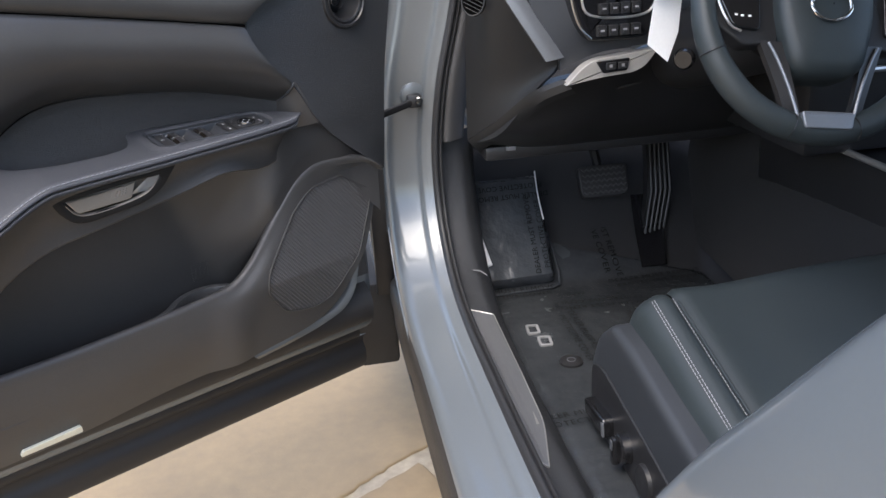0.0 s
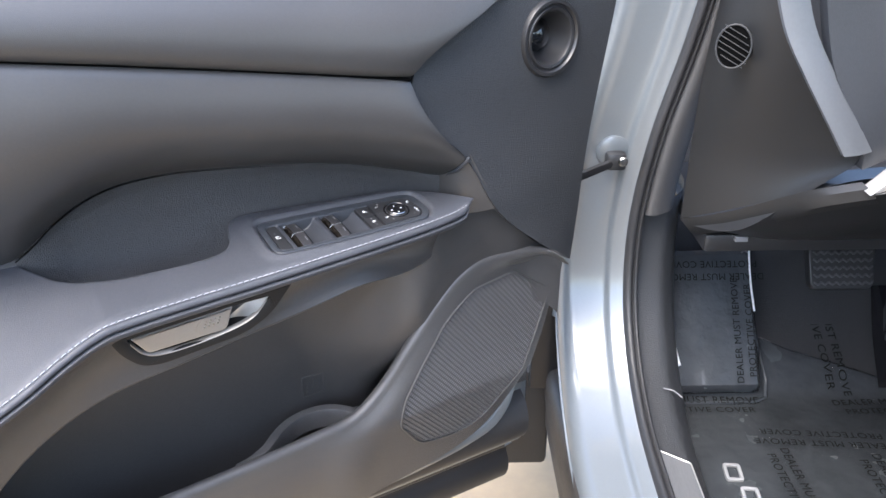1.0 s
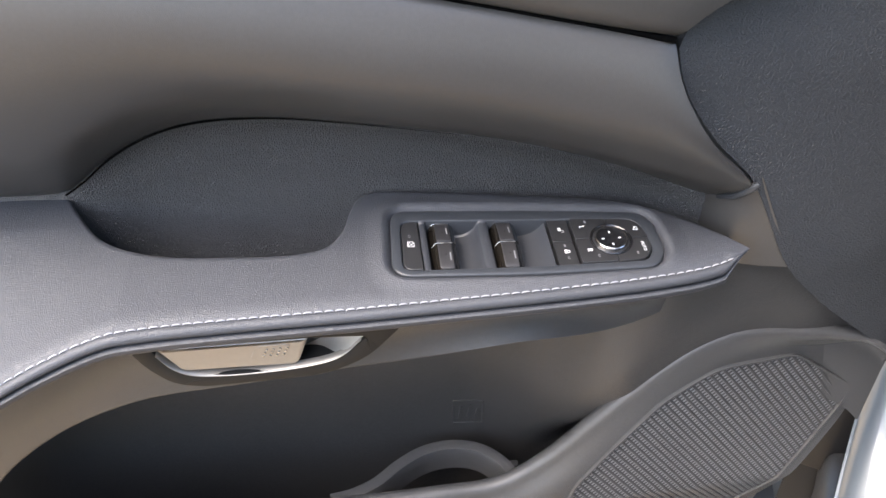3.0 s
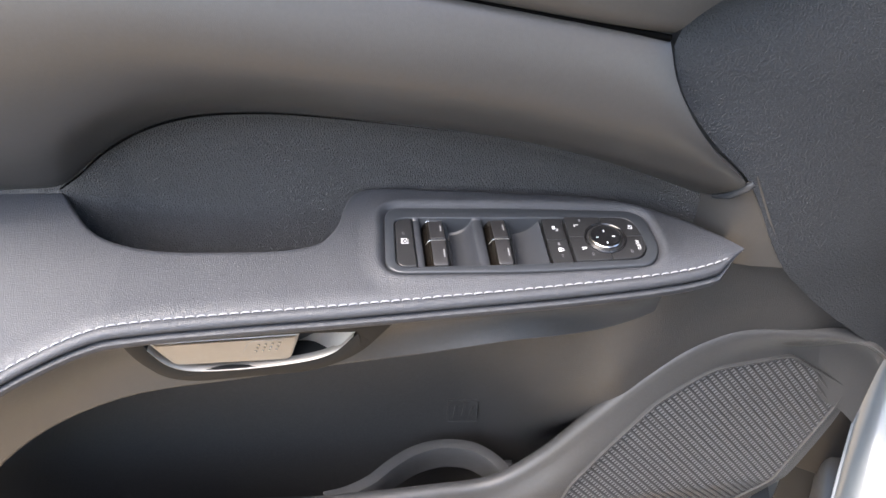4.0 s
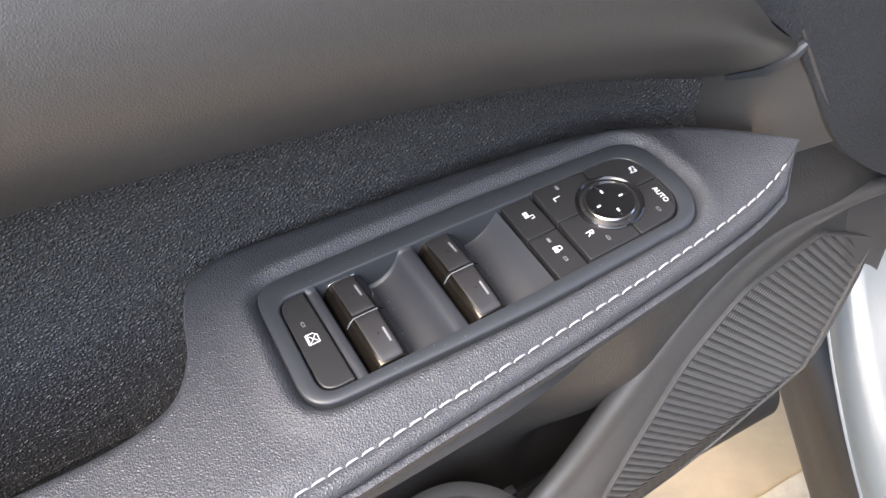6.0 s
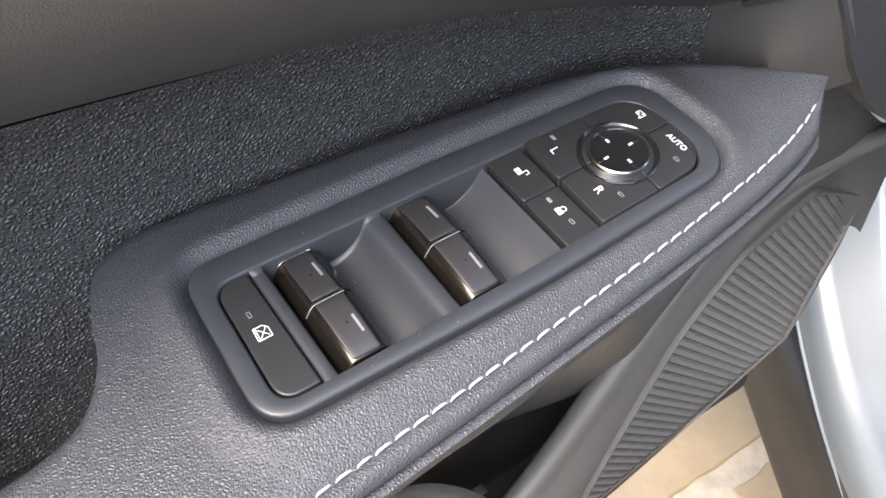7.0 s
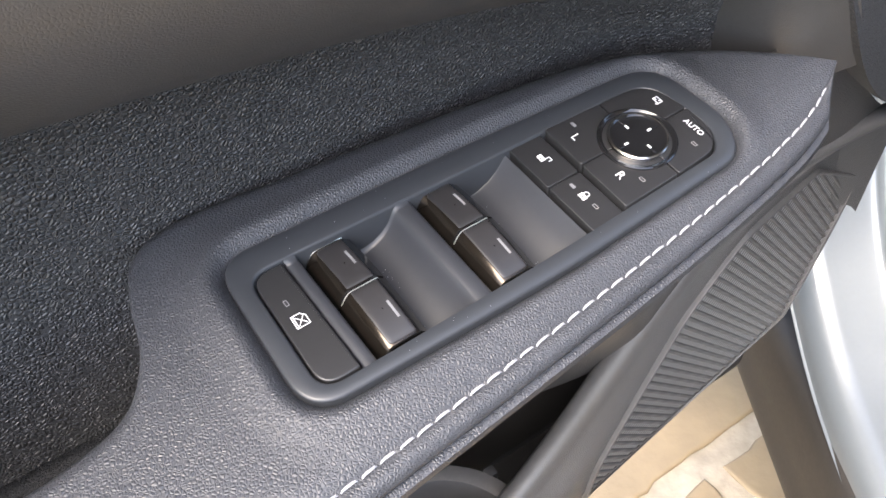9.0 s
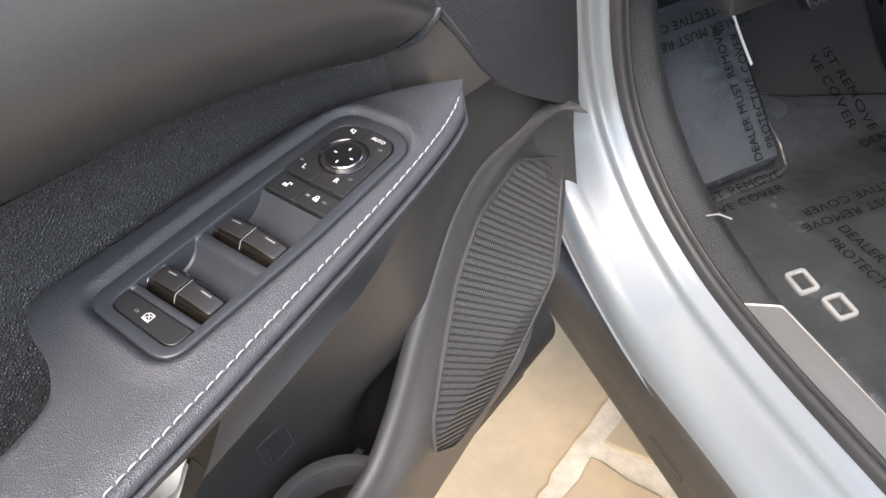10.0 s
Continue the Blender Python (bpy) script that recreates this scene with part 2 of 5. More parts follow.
# ---------------------------------------------------------------- ground
MORTAR = material("mortar", (0.37, 0.315, 0.235), 0.9, grain="noise", size=120, bump=0.4, depth=0.003, spread=0.3, patch=14)
STONE = material("tan_flagstone", (0.27, 0.200, 0.118), 0.8, grain="noise", size=70, bump=0.4, depth=0.002, spread=0.16, patch=6.0)
PAVING = material("far_flagstone_paving", (0.27, 0.200, 0.118), 0.85, grain="noise", size=70, bump=0.4, depth=0.004, spread=0.2, patch=2.0)
far_nodes = PAVING.node_tree
far_co, far_map, far_brick = (far_nodes.nodes.new("ShaderNode" + k) for k in ("TexCoord", "Mapping", "TexBrick"))
far_map.inputs["Rotation"].default_value = (0, 0, radians(-32.2))
far_brick.inputs["Scale"].default_value, far_brick.inputs["Mortar Size"].default_value = 1.0, 0.018
far_brick.inputs["Brick Width"].default_value, far_brick.inputs["Row Height"].default_value = 0.75, 0.46
far_brick.inputs["Color1"].default_value, far_brick.inputs["Color2"].default_value = (0.29, 0.215, 0.128, 1), (0.235, 0.175, 0.104, 1)
far_brick.inputs["Mortar"].default_value = (0.28, 0.255, 0.215, 1)
far_nodes.links.new(far_co.outputs["Object"], far_map.inputs["Vector"])
far_nodes.links.new(far_map.outputs[0], far_brick.inputs["Vector"])
far_nodes.links.new(far_brick.outputs["Color"], far_nodes.nodes["Principled BSDF"].inputs["Base Color"])
ground = tagged(new("ground", mesh_of("ground", sheet([[(x, y, -0.02) for x in (-300, 300)] for y in (-300, 300)]), PAVING)),
                "tan flagstone paving with pale uneven mortar joints", "ground", kind="structure")

# ---------------------------------------------------------------- the open door: large panels
door = thing("driver_door", "open front car door with black padded trim", "car door",
             pose(0, 0.7, 0, 0, 0, 30))
BACK = (0, 0.012, 0)

GROOVE = [(-0.62, 0.005, 1.128), (-0.42, 0.015, 1.108), (-0.22, 0.02, 1.079), (-0.01, 0.021, 1.043), (0.128, 0.024, 1.018)]
HOLLOW = [(-0.62, -0.05, 0.868), (-0.34, -0.05, 0.882), (-0.262, -0.048, 0.886), (-0.244, -0.046, 0.889), (-0.228, -0.041, 0.902), (-0.208, -0.037, 0.920),
          (-0.18, -0.035, 0.937), (-0.15, -0.035, 0.946), (-0.105, -0.035, 0.9485), (-0.053, -0.035, 0.944), (0.019, -0.035, 0.9345), (0.076, -0.034, 0.9235),
          (0.136, -0.030, 0.907), (0.188, -0.020, 0.8905)]
SAIL_LOW = [(0.188, -0.020, 0.8905), (0.193, 0.006, 0.912), (0.194, 0.013, 0.923), (0.168, 0.016, 0.948), (0.145, 0.019, 0.976), (0.133, 0.022, 0.998), (0.128, 0.024, 1.018)]


def swell(amount, power=1.0):
    return lambda U, V: np.concatenate([0 * U * V, -amount * (4 * V * (1 - V)) ** power + 0 * U, 0 * U * V], -1)


def rolled(depth, width, amount=0.0, skew=0.0):
    """Edges that roll back into their seams, with a gentle swell between."""
    def f(U, V):
        s = -depth * (np.exp(-V / width) + np.exp(-(1 - V) / width) + np.exp(-U / (width * 0.6)) + np.exp(-(1 - U) / (width * 0.6)))
        s = s + amount * np.sin(np.pi * np.clip(V, 0, 1) ** (1 + skew))
        return np.concatenate([0 * s, -s, 0 * s], -1)
    return f


part("upper_pad", sheet(patch(
    LL(GROOVE),
    LL([(-0.62, -0.03, 1.215), (-0.2, -0.025, 1.185), (0.1, -0.02, 1.15), (0.3, -0.02, 1.125)]),
    LL([(-0.62, 0.005, 1.128), (-0.62, -0.03, 1.215)]),
    LL([(0.128, 0.024, 1.018), (0.141, 0.02, 1.035), (0.172, 0.014, 1.054), (0.221, 0.004, 1.074), (0.255, -0.004, 1.09), (0.3, -0.02, 1.125)]),
    60, 28, rolled(0.006, 0.05, 0.016, -0.45)), BACK), SMOOTH_LEATHER, door, "soft grey padded upper trim")
part("middle_pad", sheet(patch(
    LL(HOLLOW), LL(GROOVE), LL([(-0.62, -0.05, 0.868), (-0.62, 0.0, 1.0), (-0.62, 0.005, 1.128)]), LL(SAIL_LOW),
    90, 36, rolled(0.0045, 0.022, 0.015, 0.45)), BACK), SMOOTH_LEATHER, door, "smooth grey padded middle trim")

# black bar laid in the groove to deepen its shade
part("pad_groove_shade", tube([L(u, d - 0.0052, w) for u, d, w in spline(GROOVE, 60)], 0.0020, 8), SHADE_BLACK, door, "black bar darkening the groove between the pads as its shade")

# the hollow behind the armrest
hollow_rows = [np.array(LL([(u, d - 0.003, w + 0.004) for u, d, w in spline(HOLLOW, 400)[150:]]))]
base = spline(HOLLOW, 400)[150:]
for drop, back in ((0.002, 0.004), (0.006, 0.007), (0.02, 0.010), (0.06, 0.014), (0.1, 0.013), (0.135, 0.010)):
    fade = np.clip((base[:, 0] + 0.256) / 0.06, 0.1, 1) * np.clip((0.21 - base[:, 0]) / 0.06, 0.35, 1)
    hollow_rows.append(np.stack([base[:, 0], -(base[:, 1] - back * fade), np.maximum(base[:, 2] - drop, 0.80)], 1))
part("hollow_wall", sheet([r[::3] for r in hollow_rows]), HARD, door, "black grained plastic wall of the pull hollow")
# shadow line under the pad's edge, drawn as a thin black bar
part("hollow_shadow_line", tube([L(u, d - 0.0016 - 0.006 * max(0.0, u), w - 0.0006) for u, d, w in spline([p for p in HOLLOW if -0.25 < p[0] < 0.02], 50)], [0.0007 * min(1.0, (51 - i) / 32) + 0.00005 for i in range(51)], 6), SHADE_BLACK, door, "thin black bar drawing the shadow line under the pad edge")
part("hollow_floor", sheet([[L(u, d, 0.802) for u in np.linspace(-0.27, -0.058, 12)] for d in (-0.062, -0.02, 0.012)]), CARPET, door,
     "grey flocked liner of the pull hollow")

# ---------------------------------------------------------------- armrest
ARM_BACK = [(-0.62, -0.05, 0), (-0.34, -0.052, 0), (-0.262, -0.060, 0), (-0.249, -0.058, 0), (-0.234, -0.036, 0), (-0.216, -0.012, 0), (-0.195, 0.002, 0),
            (-0.17, 0.009, 0), (-0.126, 0.011, 0), (-0.09, 0.010, 0), (-0.07, 0.004, 0), (-0.06, -0.010, 0), (-0.0555, -0.028, 0),
            (-0.050, -0.041, 0), (-0.040, -0.0470, 0), (-0.0225, -0.0480, 0), (0.0053, -0.0455, 0), (0.0358, -0.0430, 0), (0.0783, -0.0390, 0), (0.115, -0.0345, 0), (0.130, -0.0308, 0),
            (0.1445, -0.0256, 0), (0.1635, -0.0160, 0), (0.178, -0.0064, 0), (0.1880, 0.0030, 0), (0.1955, 0.0112, 0), (0.2025, 0.0188, 0)]
ARM_FRONT = [(-0.62, 0.12, 0), (-0.42, 0.11, 0), (-0.30, 0.1, 0), (-0.262, 0.093, 0), (-0.23, 0.082, 0), (-0.2, 0.0725, 0), (-0.17, 0.0675, 0), (-0.12, 0.063, 0), (-0.052, 0.058, 0), (0.0, 0.0535, 0),
             (0.05, 0.049, 0), (0.086, 0.0455, 0), (0.139, 0.039, 0), (0.17, 0.033, 0), (0.19, 0.0258, 0), (0.2028, 0.0190, 0)]
front_line = spline(ARM_FRONT, 600)


def arm_top(u, d):
    """The height of the armrest's upper face."""
    fall = np.clip(-(u + 0.19) / 0.2, 0, 3)
    return 0.8805 - 0.17 * d - 0.19 * fall**1.35 * np.clip((d + 0.02) / 0.11, 0, 1) * 0.32 - 0.012 * fall


def arm_front(u):
    return np.interp(u, front_line[:, 0], front_line[:, 1])


BEZ_OUT = [(-0.0297, -0.0250), (0.06, -0.0228), (0.1440, -0.0182), (0.1480, 0.0175), (0.1395, 0.0322), (0.06, 0.0360), (-0.0294, 0.0348)]
BEZ_IN = [(-0.0228, -0.0146), (0.06, -0.0128), (0.1350, -0.0114), (0.1394, 0.0175), (0.1335, 0.0264), (0.06, 0.0290), (-0.0222, 0.0296)]
OUT_ROUND = [0.0120, 0.02, 0.0150, 0.0080, 0.0080, 0.02, 0.0140]
IN_ROUND = [0.0068, 0.02, 0.0105, 0.0050, 0.0050, 0.02, 0.0075]


def inside(poly, p):
    x, y, c = p[0], p[1], False
    for (x0, y0), (x1, y1) in zip(poly, np.roll(poly, -1, 0)):
        if (y0 > y) != (y1 > y) and x < (x1 - x0) * (y - y0) / (y1 - y0) + x0:
            c = not c
    return c


BEZ_CURVE = np.array(rounded(BEZ_OUT, OUT_ROUND, 8))
BEZ_CURVE = np.concatenate([BEZ_CURVE + (np.roll(BEZ_CURVE, -1, 0) - BEZ_CURVE) * s for s in np.linspace(0, 0.95, 20)])
BEZ_LOOP = np.array(rounded(BEZ_OUT, OUT_ROUND, 8))


def gap_to(curve, p):
    """The distance of a point outside a closed outline."""
    return float(np.min(np.hypot(curve[:, 0] - p[0], curve[:, 1] - p[1]))) if not inside(BEZ_LOOP, p) else 0.0


def smooth_step(x):
    x = min(1.0, max(0.0, x))
    return x * x * (3 - 2 * x)


def rim_rise(s):
    """How the leather swells round the switch panel and rolls down to it, s away from its edge."""
    return 0.0034 * max(0.0, 1 - s / 0.017) ** 1.4 - 0.0058 * max(0.0, 1 - s / 0.0062) ** 2


back_line = np.array([p for p in spline(ARM_BACK, 600) if p[0] > -0.054 and p[1] < 0.016])


def arm_back(u):
    return np.interp(u, back_line[:, 0], back_line[:, 1])


def rim_room(u, d):
    """1 on the open top of the armrest, falling to nothing at its front and back edges."""
    return max(0.06, smooth_step((arm_front(u) - 0.001 - d) / 0.013)) * max(0.06, smooth_step((d - arm_back(u) - 0.0005) / 0.008))


def armrest():
    b = spline(ARM_BACK, 560)
    uu, db, df = b[:, 0], b[:, 1], np.maximum(arm_front(b[:, 0]), b[:, 1] + 0.0003)
    wide = np.clip((df - db) / 0.03, 0, 1)
    rows = []
    for back, drop in ((0.001, 0.1), (0.001, 0.04), (0.0, 0.012), (0.0, 0.006), (0.001, 0.0025), (0.003, 0.0007), (0.006, 0.0)):
        d = db + back * wide
        rows.append(np.stack([uu, -d, arm_top(uu, d) - drop * np.maximum(wide, 0.3) * np.clip((0.2033 - uu) / (0.03 if drop < 0.02 else 0.5), 0.02, 1)], 1))
    for s in np.linspace(0.02, 0.98, 46):
        d = (db + 0.006 * wide) * (1 - s) + (df - 0.0112 * wide) * s
        rows.append(np.stack([uu, -d, arm_top(uu, d)], 1))
    for back, drop in ((0.011, 0.0), (0.008, 0.00012), (0.005, 0.0005), (0.003, 0.0010), (0.0014, 0.0018), (0.0006, 0.0026), (0.0, 0.0025), (-0.0016, 0.0021), (-0.0042, 0.0032), (-0.0055, 0.0056),
                       (-0.0053, 0.0074), (-0.0043, 0.0082), (0.0002, 0.0086), (0.0002, 0.0094), (-0.0042, 0.0098), (-0.0066, 0.0110), (-0.0067, 0.0138), (-0.0045, 0.0160), (0.001, 0.0170), (0.012, 0.0172)):
        d = df - back * np.maximum(wide, 0.35) * np.clip((0.2033 - uu) / 0.02, 0.12, 1)
        rows.append(np.stack([uu, -d, arm_top(uu, np.minimum(d, df)) - drop * np.maximum(wide, 0.45) * np.clip((0.2033 - uu) / 0.014, 0.08, 1)], 1))
    bm = sheet(rows)
    for v in bm.verts:
        u, d = v.co.x, -v.co.y
        if -0.06 < u < 0.18 and v.co.z > arm_top(u, d) - 0.0015:
            s = gap_to(BEZ_CURVE, (u, d))
            v.co.z += (rim_rise(s) - 0.0010 * max(0.0, 1 - s / 0.005)) * rim_room(u, d) if s > 0.0004 else -0.0060
    hole = shrink(rounded(BEZ_OUT, OUT_ROUND, 8), 0.004)
    gone = [f for f in bm.faces if all(v.co.z > 0.86 and inside(hole, (v.co.x, -v.co.y)) for v in f.verts)]
    bmesh.ops.delete(bm, geom=gone, context="FACES")
    return bm


arm = part("armrest", armrest(), LEATHER, door, "black leather armrest with pale stitching", sharp=60)


def stitches():
    us, bms = spline(ARM_FRONT, 1200), []
    k = np.r_[0, np.cumsum(np.linalg.norm(np.diff(us, axis=0), axis=1))]
    s = k[-1] - 0.001
    rng = random.Random(3)
    while s > 0.12:
        length, lean = 0.0050 + rng.uniform(-0.0003, 0.0003), 0.00005 + rng.uniform(-0.00004, 0.00004)
        q = [np.interp(s - f * length, k, us[:, 0]) for f in (0, 0.1, 0.3, 0.7, 0.9, 1)]
        lift = (-0.0005, 0.0001, 0.0003, 0.0003, 0.0001, -0.0005)
        pts = [(u, -(arm_front(u) - 0.0006 + lean * i), arm_top(u, arm_front(u)) - 0.0020 + h) for i, (u, h) in enumerate(zip(q, lift))]
        bms.append(tube(pts, [0.00025, 0.00038, 0.00046, 0.00046, 0.00038, 0.00025], 6))
        s -= 0.0063
    return join(*bms)


part("stitching", stitches(), THREAD, arm, "pale grey contrast stitching")

# ---------------------------------------------------------------- under the armrest
ARM_LOW = [(u, arm_front(u) - 0.004, arm_top(u, arm_front(u)) - 0.0160 * k) for u, k in ((-0.62, 1), (-0.42, 1), (-0.30, 1), (-0.24, 1), (-0.19, 1), (-0.1, 1), (0.0, 1), (0.09, 1), (0.15, 1))] + [(0.178, 0.016, 0.860), (0.199, -0.004, 0.868)]
POCKET_TOP = [(-0.62, 0.05, 0.53), (-0.46, 0.03, 0.56), (-0.40, 0.02, 0.60), (-0.345, 0.025, 0.655), (-0.30, 0.03, 0.712), (-0.255, 0.03, 0.748), (-0.2, 0.03, 0.773),
              (-0.12, 0.031, 0.787), (-0.06, 0.031, 0.797), (-0.02, 0.033, 0.8040), (0.017, 0.036, 0.8125), (0.053, 0.037, 0.8195), (0.088, 0.027, 0.8140), (0.119, 0.013, 0.8065), (0.150, -0.001, 0.8040), (0.178, -0.010, 0.812), (0.2, -0.016, 0.832)]
under = patch(LL(POCKET_TOP), LL(ARM_LOW), LL([POCKET_TOP[0], ARM_LOW[0]]), LL([POCKET_TOP[-1], ARM_LOW[-1]]), 80, 22,
              lambda U, V: np.concatenate([0 * U * V, 0.009 * np.sin(np.pi * V) + 0 * U, 0 * U * V], -1))
lip0 = under[0]
under = np.concatenate([[lip0 + (0, 0.075, 0.012), lip0 + (0, 0.03, 0.0), lip0 + (0, 0.006, -0.0035), lip0 + (0, 0.002, -0.002)], under])
part("lower_trim", sheet(under), TRIM, door, "grey brown plastic trim under the armrest", sharp=60)


def smooth(a, b, x):
    t = np.clip((x - a) / (b - a), 0, 1)
    return t * t * (3 - 2 * t)


POCKET_UPPER = [(-0.62, 0, 0.80), (-0.3, 0, 0.80), (0.09, 0, 0.835), (0.15, 0, 0.86), (0.2, 0, 0.872), (0.23, 0, 0.862), (0.262, 0, 0.830), (0.31, 0, 0.7865), (0.362, 0, 0.747)]
upper_line = spline(POCKET_UPPER, 300)


LIP = [(-0.62, 0.03, 0.60), (-0.45, 0.022, 0.604), (-0.34, 0.016, 0.61), (-0.217, 0.008, 0.607), (-0.073, 0.002, 0.610), (0.008, -0.002, 0.614), (0.057, -0.004, 0.620), (0.094, -0.006, 0.646),
       (0.134, -0.006, 0.694), (0.173, -0.006, 0.740), (0.2, -0.006, 0.765), (0.232, -0.006, 0.780), (0.274, -0.006, 0.780), (0.329, -0.005, 0.771), (0.350, -0.006, 0.757), (0.365, -0.008, 0.741)]
lip_line = spline(LIP, 300)


def pocket_depth(u, w):
    """How far out of the door the pocket's inner wall stands."""
    g = u - 0.35 * (0.82 - w)
    near = w - np.interp(u, lip_line[:, 0], lip_line[:, 2])
    out = 0.080 - 0.004 * smooth(0.04, 0.0, near) - 0.012 * smooth(0.27, 0.36, u) - 0.030 * smooth(0.0, 0.11, near) * smooth(0.175, 0.09, u)
    return -0.084 + out * smooth(-0.025, 0.125, g) * smooth(-0.10, 0.0, near)


def pocket_wall():
    """The pocket's inner wall, from the deep flat part round to the cheek beside the speaker."""
    rows = []
    for s in np.linspace(0, 1, 60):
        u = np.concatenate([np.linspace(-0.6, -0.05, 24), np.linspace(-0.045, 0.362, 110)])
        top = np.interp(u, upper_line[:, 0], upper_line[:, 2])
        w = 0.52 + (top - 0.52) * s
        rows.append(np.stack([u, -pocket_depth(u, w), w], 1))
    return sheet(rows)


part("pocket_wall", pocket_wall(), POCKET, door, "dark grained plastic inner wall of the door pocket")
# the darkness of the gap behind the rim, put in as a black bar
RIM_GAP = [(0.128, -0.0125, 0.683), (0.1401, -0.012, 0.7007), (0.1552, -0.012, 0.7212), (0.1737, -0.012, 0.7438), (0.1922, -0.012, 0.7622), (0.2147, -0.012, 0.7793)]
part("rim_gap_shade", tube([L(*p) for p in spline(RIM_GAP, 40)], 0.0013, 6), SHADE_BLACK, door, "thin black bar painting the shade of the gap behind the pocket rim")

FOOT = [(-0.62, -0.05, 0.445), (-0.32, -0.055, 0.444), (-0.197, -0.055, 0.448), (-0.06, -0.055, 0.46), (0.095, -0.042, 0.473), (0.215, -0.034, 0.484), (0.264, -0.034, 0.508),
        (0.295, -0.035, 0.548), (0.316, -0.037, 0.585), (0.3325, -0.038, 0.622), (0.3465, -0.038, 0.660), (0.359, -0.036, 0.702)]


def fold(u, w):
    return smooth(0.0, 0.10, u) * 0.30 * np.clip(0.606 - 0.03 * (u - 0.1125) - w, 0, 1)


def panel_depth(u, w):
    return 0.003 - 0.125 * (u - 0.1124) - fold(u, w) - 0.020 * smooth(0.348, 0.375, u)


def lower_panel():
    lip, foot = spline(LIP, 110), spline(FOOT, 110)
    rows = []
    for s in ease(26, 0.5):
        p = foot * (1 - s) + lip * s
        left = p[:, 1] + 0.014 * math.sin(math.pi * s)
        k = smooth(0, 0.12, p[:, 0])
        d = left * (1 - k) + panel_depth(p[:, 0], p[:, 2]) * k
        d = d * (1 - smooth(0.86, 1, s)) + lip[:, 1] * smooth(0.86, 1, s)
        rows.append(np.stack([p[:, 0], -d, p[:, 2]], 1))
    for back, up in ((0.002, 0.003), (0.006, 0.005), (0.011, 0.004), (0.014, 0.0), (0.016, -0.02), (0.018, -0.08)):
        rows.append(np.stack([lip[:, 0] - 0.4 * max(up, 0), -(lip[:, 1] - back), lip[:, 2] + up], 1))
    rows.insert(0, rows[0] + np.array((0, 0.03, 0.004)))
    return sheet(rows)


part("lower_panel", lower_panel(), TRIM, door, "dark grey moulded lower panel with a pocket rim", sharp=60)

# sail panel at the hinge end, with the tweeter
sail = sheet(patch(
    LL([(0.364, -0.014, 0.748), (0.384, -0.03, 0.735)]), LL([(0.30, -0.012, 1.125), (0.44, -0.035, 1.11)]),
    LL([(0.364, -0.014, 0.748), (0.312, -0.002, 0.787), (0.265, 0.006, 0.826), (0.235, 0.012, 0.858), (0.198, 0.010, 0.922), (0.170, 0.012, 0.949), (0.147, 0.014, 0.977),
        (0.136, 0.016, 0.998), (0.132, 0.016, 1.016), (0.146, 0.012, 1.033), (0.176, 0.006, 1.052), (0.225, -0.003, 1.074), (0.26, -0.008, 1.09), (0.30, -0.012, 1.125)]),
    LL([(0.384, -0.03, 0.735), (0.39, -0.03, 0.79), (0.402, -0.032, 0.895), (0.432, -0.035, 1.054), (0.44, -0.035, 1.11)]),
    40, 70), BACK)
bmesh.ops.delete(sail, geom=[f for f in sail.faces if math.hypot(f.calc_center_median().x - 0.3235, f.calc_center_median().z - 1.03) < 0.035], context="FACES")
part("sail_panel", sail, SAIL, door, "smooth black sail panel")
part("joint_trim", sheet(patch(
    LL([(0.180, -0.034, 0.850), (0.205, -0.004, 0.850), (0.242, 0.009, 0.853)]), LL([(0.180, -0.034, 0.894), (0.190, -0.006, 0.904), (0.2035, 0.009, 0.925)]),
    LL([(0.180, -0.034, 0.850), (0.180, -0.034, 0.894)]), LL([(0.242, 0.009, 0.853), (0.221, 0.011, 0.890), (0.2035, 0.009, 0.925)]), 16, 12)), SMOOTH_LEATHER, door)
part("joint_cap", tube(LL([(0.1875, -0.012, 0.898), (0.1915, 0.004, 0.908), (0.1965, 0.014, 0.920), (0.199, 0.0155, 0.924)]), [0.0014, 0.0024, 0.0028, 0.0016], 8), BEZEL, door)

part("inner_backing", sheet([[L(u, -0.058, w) for u in np.linspace(0.10, 0.385, 6)] for w in np.linspace(0.70, 0.87, 6)], (0, 0.006, 0)), BLACK, door)
FLANGE = [(0.10, -0.062, 0.452), (0.175, -0.058, 0.462), (0.235, -0.055, 0.474), (0.280, -0.053, 0.490), (0.303, -0.052, 0.515), (0.314, -0.052, 0.545), (0.322, -0.052, 0.585)]
part("door_flange", sheet([[L(u + du, d + dd, w + dw) for du, dd, dw in ((-0.010, -0.012, 0.012), (-0.005, -0.001, 0.006), (0.0, 0.001, 0.0), (0.006, -0.002, -0.006), (0.010, -0.014, -0.008))] for u, d, w in spline(FLANGE, 40)]), PAINT, door, "painted lower door flange")
# painted shell, bottom seal
part("door_end", box(0.30, 0.345, 0.056, 0.09, 0.57, 0.725, 0.006), RUBBER, door, "black rubber door end seal")
part("door_shell", box(-0.66, 0.376, 0.088, 0.19, 0.40, 1.10, 0.02, 3), PAINT, door, "silver blue painted door shell")
SEAL_PROFILE = [(-0.088, 0.505), (-0.074, 0.492), (-0.064, 0.465), (-0.068, 0.44), (-0.08, 0.424), (-0.10, 0.418), (-0.128, 0.412), (-0.126, 0.398), (-0.121, 0.385), (-0.124, 0.372), (-0.142, 0.362), (-0.146, 0.345), (-0.138, 0.325), (-0.142, 0.30), (-0.158, 0.280), (-0.185, 0.278), (-0.20, 0.30)]
